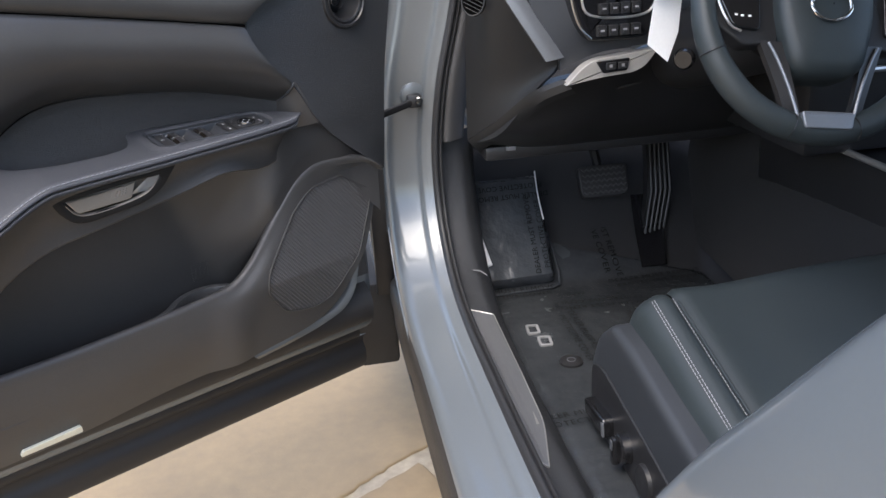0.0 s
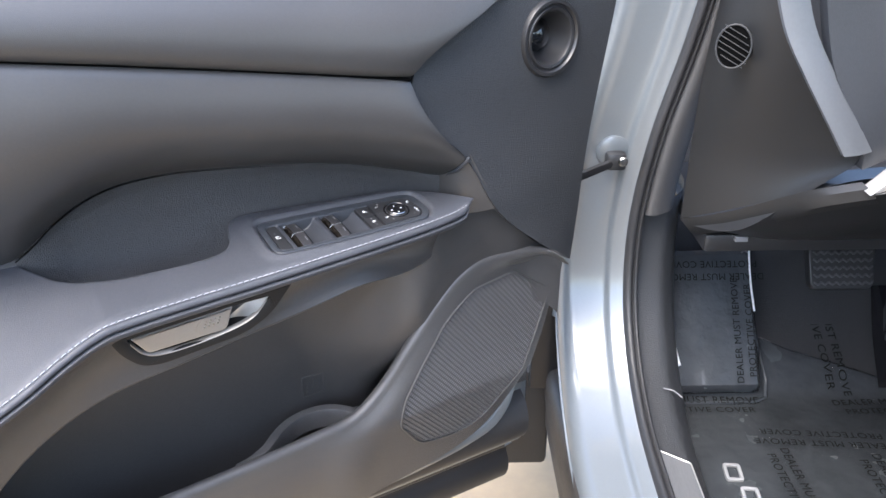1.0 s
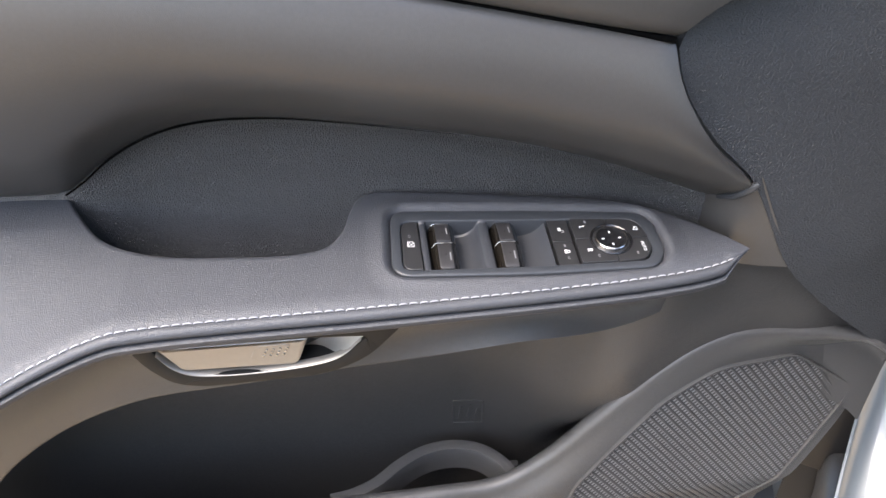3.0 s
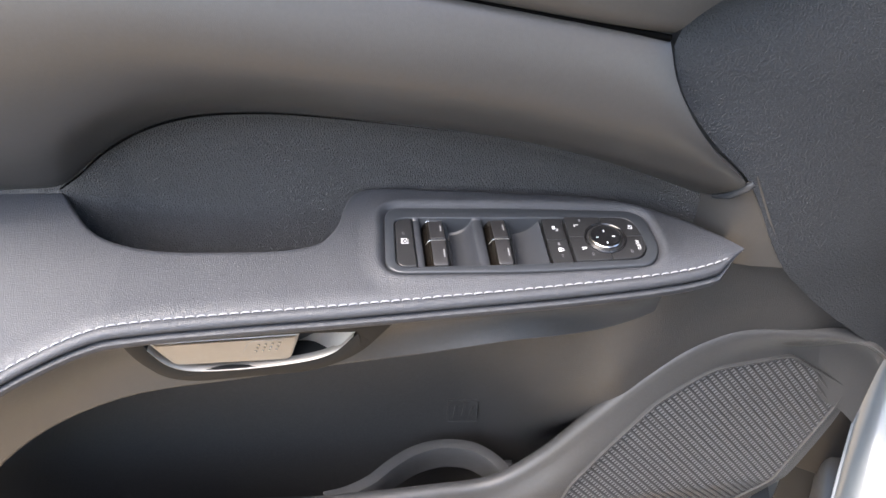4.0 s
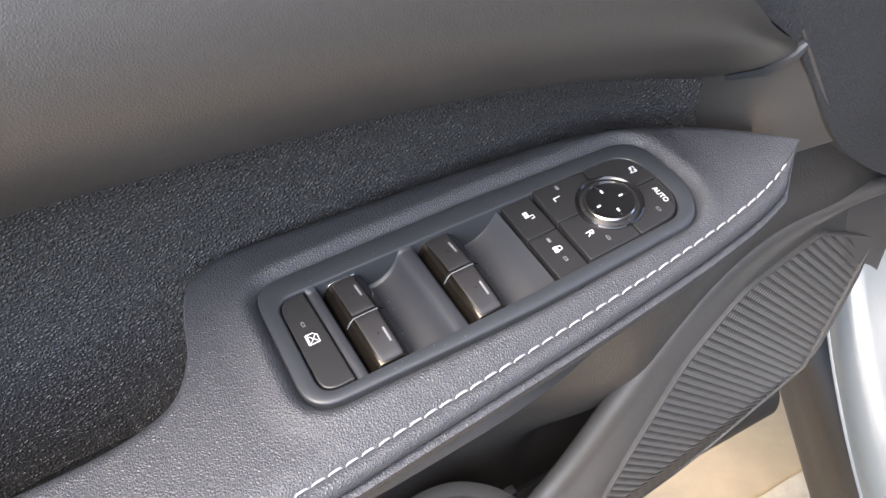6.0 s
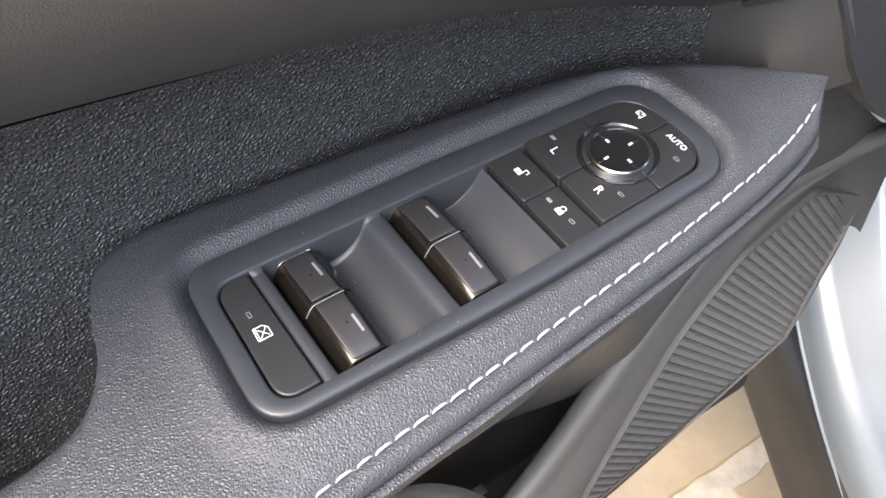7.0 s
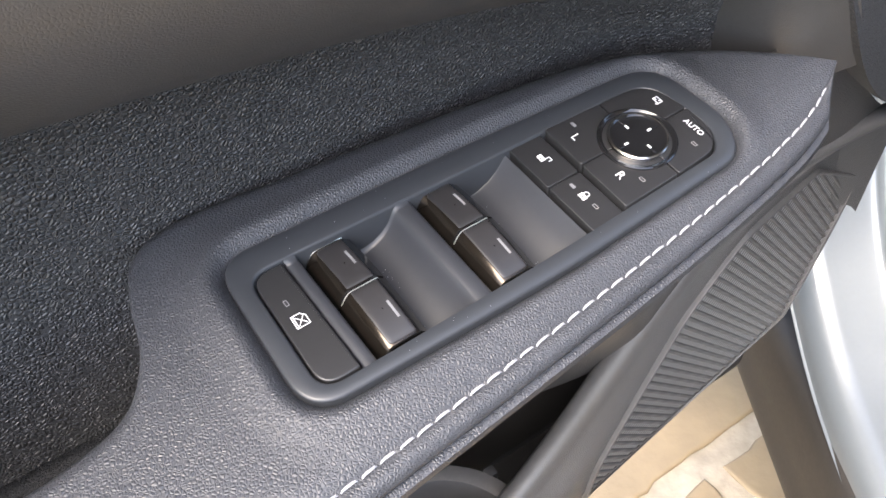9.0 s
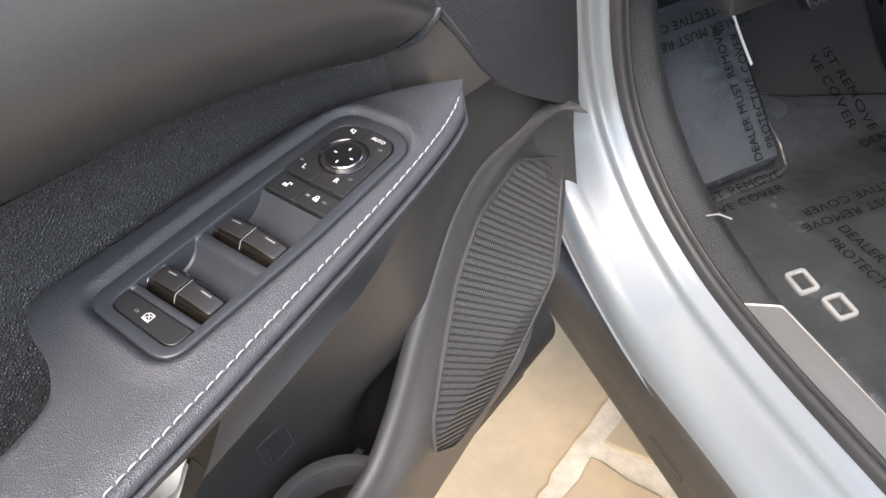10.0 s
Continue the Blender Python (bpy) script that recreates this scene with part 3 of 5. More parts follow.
seal_rows = [[L(u + (0.02 if d < -0.13 else 0), d, w) for d, w in spline(SEAL_PROFILE, 60)] for u in np.linspace(-0.65, 0.355, 3)]
seal_rows.append([L(0.355, -0.17, 0.35)] * 61)
part("bottom_seal", sheet(seal_rows), RUBBER, door, "black rubber bottom seal")
# ---------------------------------------------------------------- speaker grille, tweeter, handle, pocket parts
GRILLE_EDGE = [(0.2845, 0.7500), (0.3475, 0.7055), (0.3425, 0.682), (0.3255, 0.638), (0.3065, 0.592), (0.2540, 0.527), (0.2133, 0.519), (0.1500, 0.5345), (0.1133, 0.590),
               (0.1122, 0.608), (0.1185, 0.630), (0.139, 0.661), (0.1783, 0.715), (0.2000, 0.732), (0.2215, 0.7455)]


def on_panel(u, w, h):
    """A place on the lower panel, h above it."""
    return L(u, float(panel_depth(np.array(u), np.array(w))) + h, w)


grille_line = rounded(GRILLE_EDGE, [0.006, 0.005, 0.008, 0.01, 0.012, 0.02, 0.015, 0.02, 0.007, 0.006, 0.008, 0.01, 0.01, 0.01, 0.01], 5)
grille = part("speaker_grille", ring_plate(grille_line, shrink(grille_line, 0.0022), on_panel, -0.004, 0.003, 0.0008, 0.006), TRIM, door, "black ribbed speaker grille")


def grille_backing():
    """The perforated floor behind the ribs, with rows of small dashes in relief."""
    line = shrink(grille_line, 0.0015)
    bm = bmesh.new()
    n, a0, a1, b0, b1 = 90, 0.108, 0.352, 0.515, 0.754
    grid = {}
    for i in range(n + 1):
        for j in range(n + 1):
            u, w = a0 + (a1 - a0) * i / n, b0 + (b1 - b0) * j / n
            if inside(line, (u, w)):
                grid[i, j] = bm.verts.new(on_panel(u, w, 0.0002))
    for (i, j), v in list(grid.items()):
        q = [grid.get(k) for k in ((i, j), (i + 1, j), (i + 1, j + 1), (i, j + 1))]
        if all(q):
            bm.faces.new(q)
    return bm


MESH = material("slotted_mesh", (0.06, 0.06, 0.062), 0.45, spread=0.1)
mesh_nodes = MESH.node_tree
slot_co, slot_wave, slot_map, slot_mix = (mesh_nodes.nodes.new("ShaderNode" + k) for k in ("TexCoord", "TexWave", "Mapping", "Mix"))
slot_map.inputs["Rotation"].default_value = (0, radians(-50.5), 0)
slot_wave.inputs["Scale"].default_value = 88
slot_mix.data_type = "RGBA"
slot_mix.inputs["A"].default_value, slot_mix.inputs["B"].default_value = (0.004, 0.004, 0.004, 1), (0.24, 0.24, 0.244, 1)
mesh_nodes.links.new(slot_co.outputs["Object"], slot_map.inputs["Vector"])
mesh_nodes.links.new(slot_map.outputs[0], slot_wave.inputs["Vector"])
mesh_nodes.links.new(slot_wave.outputs["Fac"], slot_mix.inputs["Factor"])
mesh_nodes.links.new(slot_mix.outputs["Result"], mesh_nodes.nodes["Principled BSDF"].inputs["Base Color"])
part("mesh_floor", grille_backing(), MESH, grille, "fine slotted mesh between the ribs")
rib_dir, rib_side = np.array((0.636, -0.772)), np.array((0.772, 0.636))
inner_line = shrink(grille_line, 0.002)
for k in range(-60, 61):
    mid = np.array((0.235, 0.64)) + rib_side * 0.0052 * k
    ss = [s for s in np.arange(-0.25, 0.25, 0.0015) if inside(inner_line, mid + rib_dir * s)]
    if len(ss) < 4:
        continue
    pts = [mid + rib_dir * s for s in np.linspace(ss[0], ss[-1], max(4, len(ss) // 3))]
    prof = ((-0.0014, -0.0006), (-0.0012, 0.0009), (-0.0007, 0.0015), (0.0005, 0.0014), (0.0010, 0.0009), (0.0012, -0.0006))
    rows = [[on_panel(*(p + rib_side * a), h) for a, h in prof] for p in pts]
    part("rib", sheet(rows), GRILLE, grille)

TWEET = Matrix.Translation(L(0.3235, -0.018, 1.030)) @ pose(0, 0, 0, 90, 0, 6)
tweeter = part("tweeter", turned([(0.0, -0.022), (0.020, -0.022), (0.0265, -0.012), (0.0285, 0.001), (0.030, 0.0045), (0.033, 0.0055), (0.0345, 0.0035), (0.036, 0.0035), (0.038, 0.0068), (0.0415, 0.0068), (0.0435, 0.003), (0.044, -0.01)], TWEET), BUTTON, door, "black ringed tweeter")
part("dust_cap", turned([(0.0001, -0.010), (0.008, -0.011), (0.015, -0.015), (0.019, -0.0215)], TWEET, 28), GLOSS, tweeter)


def on_handle(a, b, h):
    """A place on the door handle's face."""
    return L(a, 0.0515 + (b - 0.82) * 0.1 + h, b)


handle_line = rounded([(-0.1925, 0.845), (-0.183, 0.824), (-0.169, 0.808), (-0.152, 0.8035), (-0.072, 0.8115), (-0.045, 0.8265), (-0.0225, 0.855)], [0.003, 0.008, 0.008, 0.01, 0.015, 0.012, 0.003])
slot_line = rounded([(-0.177, 0.8395), (-0.1665, 0.8225), (-0.154, 0.8148), (-0.091, 0.8185), (-0.0615, 0.8270), (-0.0455, 0.8455), (-0.08, 0.8455)], [0.003, 0.006, 0.008, 0.02, 0.01, 0.003, 0.003])
handle = part("door_handle", ring_plate(handle_line, slot_line, on_handle, -0.006, 0.0020, 0.0010, 0.024), material("matt_black_bezel", (0.012, 0.012, 0.012), 0.55, spread=0.1, spec=0.25), door, "satin silver door handle in a dark bezel")
# back of the handle slot, its inner shade painted black
part("handle_recess", slab(shrink(slot_line, -0.001), on_handle, -0.034, -0.02, 0.0005), SHADE_BLACK, handle)
LEVER = material("satin_lever", (0.34, 0.32, 0.29), 0.45, metal=0.7, spread=0.05)
part("lever", slab(rounded([(-0.1735, 0.8388), (-0.1605, 0.8190), (-0.089, 0.8222), (-0.0815, 0.8450)], [0.002, 0.004, 0.005, 0.002]), on_handle, -0.010, 0.0015, 0.0014), LEVER, handle, "satin silver pull lever")
part("thumb_dimple", slab(rounded([(-0.119, 0.827), (-0.097, 0.8285), (-0.091, 0.841), (-0.113, 0.840)], 0.005, 6), on_handle, 0.0, 0.00185, 0.0003), LEVER, handle)
rim_path = spline([(-0.1745, 0.8345), (-0.1655, 0.8215), (-0.153, 0.8155), (-0.091, 0.8192), (-0.063, 0.8280), (-0.049, 0.843)], 40)
part("lower_rim", sheet([[on_handle(a + da, b + db, h) for da, db, h in ((-0.0002, -0.0010, 0.002), (0.0, -0.0002, 0.0024), (0.0002, 0.0010, 0.0012), (0.0004, 0.0016, -0.003))] for a, b in rim_path[:, :2]]), LEVER, handle)
part("end_cup", sheet(patch([on_handle(-0.0865, 0.8185, -0.018), on_handle(-0.0635, 0.8258, 0.0008)], [on_handle(-0.0775, 0.8452, -0.018), on_handle(-0.0475, 0.8452, 0.0008)],
                            [on_handle(-0.0865, 0.8185, -0.018), on_handle(-0.0775, 0.8452, -0.018)], [on_handle(-0.0635, 0.8258, 0.0008), on_handle(-0.0475, 0.8452, 0.0008)], 18, 10,
                            lambda U, V: np.concatenate([0 * U * V, 0.005 * np.sin(np.pi * U) + 0 * V, 0 * U * V], -1))), SILVER, handle)
for i in range(4):
    for j in range(3):
        c = np.array(on_handle(-0.1095 + 0.0042 * i + 0.0012 * j, 0.8310 + 0.0028 * j + 0.0004 * i, 0.0019))
        part("dot", turned([(0.0001, 0.0005), (0.0006, 0.0004), (0.0009, 0.0)], Matrix.Translation(c) @ pose(0, 0, 0, 85, 0, 0), 8), CHROME, handle)

# bottle ring in the pocket
RING = [(-0.085, -0.0165, 0.611), (-0.0685, -0.0205, 0.611), (-0.0495, -0.0305, 0.611), (-0.030, -0.0483, 0.611), (-0.0098, -0.0622, 0.611), (0.0107, -0.0692, 0.611), (0.0311, -0.0697, 0.611),
        (0.0510, -0.0636, 0.611), (0.0695, -0.0472, 0.611), (0.0795, -0.0280, 0.611), (0.083, -0.010, 0.611)]
ring_line = spline(RING, 70)
ring_way = np.gradient(ring_line, axis=0)
ring_way /= np.linalg.norm(ring_way, axis=1)[:, None]
rows = [[L(u - dd * o, d + du * o, w + h) for o, h in ((0, -0.03), (0, -0.004), (0.0014, -0.0006), (0.005, 0.0002), (0.0110, -0.0012), (0.0120, -0.004), (0.0125, -0.014), (0.0135, -0.024))]
        for (u, d, w), (du, dd, _) in zip(ring_line, ring_way)]
part("bottle_ring", sheet(rows), TRIM, door, "dark raised bottle holder ring")
part("ring_clip", box(0.072, 0.079, 0.036, 0.043, 0.602, 0.6105, 0.001), BLACK, door, "small black clip")
part("pocket_floor", sheet([[L(u, d, 0.532) for u in np.linspace(-0.5, 0.05, 6)] for d in (-0.065, -0.03)]), CARPET, door)
mark_line = rounded([(0.024, 0.616), (0.052, 0.616), (0.052, 0.645), (0.024, 0.645)], 0.002, 3)


def on_wall(a, b, h):
    return L(a, float(pocket_depth(a, b)) + h, b)


mark = part("moulded_mark", ring_plate(mark_line, shrink(mark_line, 0.0012), on_wall, -0.002, 0.0008, 0.0003, 0.002), POCKET, door, "small moulded square with raised bars")
for a, b, k in ((0.029, 0.629, 0.008), (0.037, 0.632, 0.007), (0.044, 0.630, 0.005)):
    part("raised_bar", slab([(a, b - k), (a + 0.002, b - k), (a + 0.004, b + k), (a + 0.002, b + k)], on_wall, -0.001, 0.0010, 0.0002), POCKET, mark)
part("reflector", slab(rounded([(-0.292, 0.458), (-0.288, 0.470), (-0.205, 0.474), (-0.203, 0.460)], 0.003), lambda a, b, h: L(a, -0.040 + 0.5 * (b - 0.465) + h, b), -0.01, 0.006, 0.001), PALE, door, "pale yellow reflector")

# ---------------------------------------------------------------- window switch panel
panel = thing("window_switch_panel", "black power window switch panel set into the armrest", "switch panel", pose(0, 0.7, 0, 0, 0, 30))


def T(a, b, h):
    """A place on the switch panel, sunk a little into the armrest: along the door, out of it, and above its plane."""
    return L(a, b, 0.8790 - 0.17 * b + h)


def TM(a, b, h, turn=0.0):
    """The frame of that place, with the reading direction turned by degrees."""
    return Matrix.Translation(T(a, b, h)) @ pose(0, 0, 0, math.degrees(math.atan(0.17)), 0, 0) @ pose(0, 0, 0, 0, 0, turn)


out_line = rounded(BEZ_OUT, OUT_ROUND, 8)
in_line = rounded(BEZ_IN, IN_ROUND, 8)
RIM = [(0.0150, -0.00005), (0.0130, 0.0), (0.0110, 0.00004), (0.0095, 0.00006), (0.0080, 0.00008), (0.0068, 0.00008), (0.0057, 0.00008), (0.0047, 0.00008), (0.0038, 0.00008), (0.0029, 0.00008), (0.0020, 0.00006), (0.0011, 0.0), (0.0004, -0.0002), (-0.0008, -0.0012)]


def rim_row(s, h):
    """One line of the leather's swell round the panel, kept off the stitched front edge."""
    row = []
    for (a0, b0), (a1, b1) in zip(np.array(out_line), shrink(out_line, -s)):
        k = 1.0
        if s > 0 and b1 > b0:
            k = min(1.0, max(0.0028, arm_front(a0) - 0.0045 - b0) / s)
        elif s > 0:
            k = min(1.0, max(0.0028, b0 - arm_back(a0) - 0.0055) / s)
        a, b = a0 + (a1 - a0) * k, b0 + (b1 - b0) * k
        low = float(np.interp(arm_front(a) - b, (0.0006, 0.0014, 0.003, 0.005, 0.008, 0.011), (0.0026, 0.0018, 0.0010, 0.0005, 0.00012, 0.0)))
        row.append(T(a, b, 0.0015 + (rim_rise(max(0.0, s) * k) + h) * rim_room(a, b) - low))
    return row


part("leather_rim", sheet([rim_row(s, h) for s, h in RIM], closed=True),
     LEATHER, panel, "soft raised leather edge", sharp=80)
part("bezel", ring_plate(shrink(out_line, 0.0005), in_line, T, -0.004, 0.0014, 0.0009, 0.0130), BEZEL, panel, "dark grey satin plastic bezel", sharp=50)
# black bed that paints shade into the gaps between the switches
part("gap_shade_bed", slab(shrink(in_line, -0.0006), T, -0.0150, -0.0124, 0.0004), SHADE_BLACK, panel)


def skew(a, b):
    """The switches lean a little: along the door, by how far they stand out of it."""
    return a + 0.055 * (b - 0.007)


# scooped floor beside the rockers
rows = []
for b in (-0.0140, -0.0130, -0.0120, 0.01, 0.0275, 0.0292):
    wall = 0.0016 if b < -0.0135 else 0.0
    row = []
    for a, h in ((-0.0098, -0.0090), (-0.0097, -0.0004), (-0.0092, 0.0002), (-0.0060, 0.0002), (-0.0053, -0.0006), (-0.0050, -0.0115), (0.0125, -0.0118), (0.0165, -0.0116), (0.0205, -0.0106), (0.0240, -0.0086), (0.0268, -0.0058),
                 (0.0285, -0.0028), (0.0296, -0.0006), (0.0306, 0.0), (0.0350, 0.0), (0.0357, -0.0006), (0.0361, -0.0115), (0.0540, -0.0118), (0.0580, -0.0116), (0.0620, -0.0106), (0.0660, -0.0088), (0.0695, -0.0060),
                 (0.0722, -0.0028), (0.0738, -0.0008), (0.0744, -0.0030)):
        row.append(T(skew(a, b), b, h + wall))
    rows.append(row)
part("scooped_floor", sheet(rows), SCOOP, panel, sharp=50)


def skewed(a0, a1, b0, b1, radii=0.001):
    return rounded([(skew(a0, b0), b0), (skew(a1, b0), b0), (skew(a1, b1), b1), (skew(a0, b1), b1)], radii, 4)


def symbol(name, parent, a0, b0, top, *bits):
    """Small print out of bars: (across, up, length, width, turn), read from the seat, at the height top."""
    bms = []
    for x, y, l, w, turn in bits:
        a, b, turn = a0 + y + 0.055 * x, b0 + x, 90 - turn
        c, s = math.cos(radians(turn)) / 2, math.sin(radians(turn)) / 2
        bms.append(slab([(a - l * c + w * s, b - l * s - w * c), (a + l * c + w * s, b + l * s - w * c), (a + l * c - w * s, b + l * s + w * c), (a - l * c - w * s, b - l * s + w * c)],
                        T, top - 0.0003, top + 0.00008, 0.00003))
    return part(name, join(*bms), WHITE, parent, "white printed symbol")


def lamp_mark(parent, a, b, top, filled=False):
    """A small unlit tell-tale, outlined or filled."""
    o = rounded([(skew(a - 0.0006, b - 0.0011), b - 0.0011), (skew(a + 0.0006, b - 0.0011), b - 0.0011), (skew(a + 0.0006, b + 0.0011), b + 0.0011), (skew(a - 0.0006, b + 0.0011), b + 0.0011)], 0.0002, 2)
    if filled:
        part("indicator", slab(o, T, top - 0.0003, top + 0.00006, 0.00003), GREYMARK, parent)
    else:
        part("indicator", ring_plate(o, shrink(o, 0.00022), T, top - 0.0003, top + 0.00007, 0.00002, 0.0003), GREYMARK, parent)


LOCK_TOP, PAD_TOP = 0.0004, 0.0020
lock_line = rounded([(-0.0222, -0.0140), (skew(-0.0104, -0.0138), -0.0138), (skew(-0.0104, 0.0287), 0.0287), (-0.0216, 0.0290)], [0.0064, 0.0010, 0.0010, 0.0070], 6)
lock_button = part("window_lock_button", slab(lock_line, T, -0.008, 0.0010, 0.0005), BUTTON, panel, "black window lock button")
lamp_mark(lock_button, -0.0167, -0.0006, 0.0010)
symbol("window_symbol", lock_button, -0.0162, 0.0066, 0.0010, (0, -0.0016, 0.0044, 0.00028, 0), (0, -0.0022, 0.0044, 0.00028, 0), (-0.0022, -0.0006, 0.0032, 0.00028, 90), (0.0022, -0.0001, 0.0042, 0.00028, 90), (0.0006, 0.0020, 0.0032, 0.00028, 0),
       (-0.0016, 0.0014, 0.0018, 0.00028, 45), (0.0001, 0.0001, 0.0040, 0.00024, 42), (0.0002, 0.0001, 0.0040, 0.00024, -42))


def rocker(a0, a1, b0, b1):
    """One half of a window rocker: smoked flanks, a matt inset cap, a bright rim on its outer end."""
    outer = b1 > 0.01
    prof = ((a0, -0.0110), (a0 + 0.0003, -0.0058), (a0 + 0.0010, -0.0040), (a0 + 0.0030, -0.0012), (a0 + 0.0040, -0.0003), (a0 + 0.0047, 0.0), (a1 - 0.0036, 0.0), (a1 - 0.0030, -0.0003), (a1 - 0.0006, -0.0024), (a1 - 0.0001, -0.0036), (a1, -0.0110))

    def fall(b):
        """The crown of the rocker: highest at the joint."""
        s = (b - b0) / (b1 - b0) if outer else (b1 - b) / (b1 - b0)
        return 0.0012 - 0.0022 * s * s

    rows = [[T(skew(a, b), b, h + (fall(b) if h > -0.009 else 0)) for a, h in prof] for b in np.linspace(b0, b1, 11)]
    body = sheet(rows)
    body.verts.ensure_lookup_table()
    n = len(prof)
    body.faces.new(body.verts[:n])
    body.faces.new(body.verts[-n:])
    ob = part("window_rocker", body, PIANO, panel, "smoked metallic window rocker", sharp=30)

    def lid(a, b, h):
        return T(skew(a, b), b, h + fall(b))
    c0, c1, e0, e1 = a0 + 0.0046, a1 - 0.0033, b0 + 0.0005, b1 - 0.0005
    near, far = (0.0006, 0.0019) if outer else (0.0019, 0.0006)
    cap_line = rounded([(c0, e0), (c1, e0), (c1, e1), (c0, e1)], [near, near * 0.6, far * 0.6, far], 4)
    dense = []
    for p, q in zip(cap_line, cap_line[1:] + cap_line[:1]):
        m = max(1, int(np.linalg.norm(q - p) / 0.0022))
        dense += [p + (q - p) * k / m for k in range(m)]
    middle = np.mean(dense, 0)
    rings = [(0.0, -0.0006), (0.0, 0.00012), (0.0002, 0.00034), (0.0005, 0.00042)]
    rows = [[lid(*p, h) for p in shrink(dense, s)] for s, h in rings]
    inner = np.array(shrink(dense, 0.0005))
    rows += [[lid(*(middle + (p - middle) * k), 0.00042) for p in inner] for k in (0.75, 0.5, 0.25, 0.03)]
    part("cap", sheet(rows, closed=True), CAP, ob, "matt black cap", sharp=60)
    bm = (b0 + b1) / 2 + (0.0010 if outer else -0.0006)
    m0 = a1 - 0.0052
    part("grip_mark", slab([(m0 - 0.0004, bm - 0.0030), (m0 + 0.0004, bm - 0.0030), (m0 + 0.0004, bm + 0.0030), (m0 - 0.0004, bm + 0.0030)], lid, 0.0, 0.00052, 0.00003), GREYMARK, ob)
    part("dark_flank", sheet([[lid(a, b, h) for a, h in ((a1 - 0.0032, 0.00012), (a1 - 0.0024, -0.0004), (a1 - 0.0004, -0.0021), (a1 + 0.0002, -0.0034))] for b in np.linspace(b0 + 0.0002, b1 - 0.0002, 8)], (0, 0, -0.0004)), GLOSS, ob, "gloss black flank")
    end = b1 if outer else b0
    side = 1 if outer else -1
    path = ((a0 + 0.0012, -0.0038), (a0 + 0.0030, -0.0012), (a0 + 0.0042, -0.0002), (a0 + 0.0052, 0.0001), ((a0 + a1) / 2, 0.0001), (a1 - 0.0034, 0.0001), (a1 - 0.0028, -0.0002))
    part("bright_rim", tube([lid(a, end + side * 0.0001, h) for a, h in path], 0.00034 if outer else 0.00024, 6), CHROME, ob)
    mid = b0 + 0.0001 if outer else b1 - 0.0001
    part("joint_rim", tube([lid(a, mid, h) for a, h in path[:3] + path[-2:]] if not outer else [lid(a, mid, h) for a, h in path], 0.00020, 6), SILVER if outer else GLOSS, ob)
    return ob


for a in (-0.0042, 0.0368):
    rocker(a, a + 0.0172, -0.0136, 0.0058)
    rocker(a, a + 0.0172, 0.0064, 0.0274)

unlock = part("unlock_button", slab(skewed(0.0756, 0.0886, -0.0130, 0.0069, 0.0009), T, -0.010, LOCK_TOP, 0.0003), BUTTON, panel, "black unlock button")
lockb = part("lock_button", slab(skewed(0.0756, 0.0886, 0.0074, 0.0284, 0.0009), T, -0.010, LOCK_TOP, 0.0003), BUTTON, panel, "black lock button")
LOCK_BODY = ((0, -0.0008, 0.0028, 0.0019, 0),)
symbol("open_padlock", unlock, 0.0823, -0.0042, LOCK_TOP, *LOCK_BODY, (0.0011, 0.0008, 0.0016, 0.0003, 90), (0.0018, 0.0017, 0.0017, 0.0003, 0), (0.0026, 0.0010, 0.0014, 0.0003, 90))
symbol("padlock", lockb, 0.0836, 0.0160, LOCK_TOP, *LOCK_BODY, (-0.0009, 0.0007, 0.0014, 0.0003, 90), (-0.0006, 0.0015, 0.0009, 0.0003, 40), (0.0006, 0.0015, 0.0009, 0.0003, -40), (0, 0.0017, 0.0010, 0.0003, 0), (0.0009, 0.0007, 0.0014, 0.0003, 90))
for owner, a, b in ((unlock, 0.0813, -0.0042), (lockb, 0.0826, 0.0160)):
    part("keyhole", slab([(a - 0.0006, b - 0.0002), (a + 0.0005, b - 0.0002), (a + 0.0005, b + 0.0002), (a - 0.0006, b + 0.0002)], T, LOCK_TOP, LOCK_TOP + 0.00013, 0.00002), BUTTON, owner)
lamp_mark(lockb, 0.0829, 0.0214, LOCK_TOP)
lamp_mark(lockb, 0.0826, 0.0108, LOCK_TOP, True)

pads = {
    "left_mirror_button": ([(0.0893, -0.0122), (0.1128, -0.0114), (0.1134, 0.0064), (0.0901, 0.0064)], [0.0010, 0.0010, 0.0010, 0.0010]),
    "right_mirror_button": ([(0.0902, 0.0070), (0.1137, 0.0070), (0.1146, 0.0270), (0.0911, 0.0277)], [0.0010, 0.0010, 0.0010, 0.0010]),
    "mirror_fold_button": ([(0.1134, -0.0113), (0.1342, -0.0106), (0.1380, 0.0061), (0.1140, 0.0064)], [0.0010, 0.0098, 0.0010, 0.0010]),
    "auto_button": ([(0.1143, 0.0070), (0.1381, 0.0067), (0.1387, 0.0174), (0.1330, 0.0258), (0.1152, 0.0269)], [0.0010, 0.0010, 0.0058, 0.0050, 0.0010]),
}
pad = {}
for name, (line, rr) in pads.items():
    pad[name] = part(name, slab(rounded(line, rr, 5), T, -0.010, PAD_TOP, 0.0003), BUTTON, panel, "black mirror control button")
words("L", 0.0046, TM(0.0962, -0.0040, PAD_TOP, -87), WHITE, "letter", pad["left_mirror_button"], 0.0001)
words("R", 0.0046, TM(0.0980, 0.0170, PAD_TOP, -87), WHITE, "letter", pad["right_mirror_button"], 0.0001)
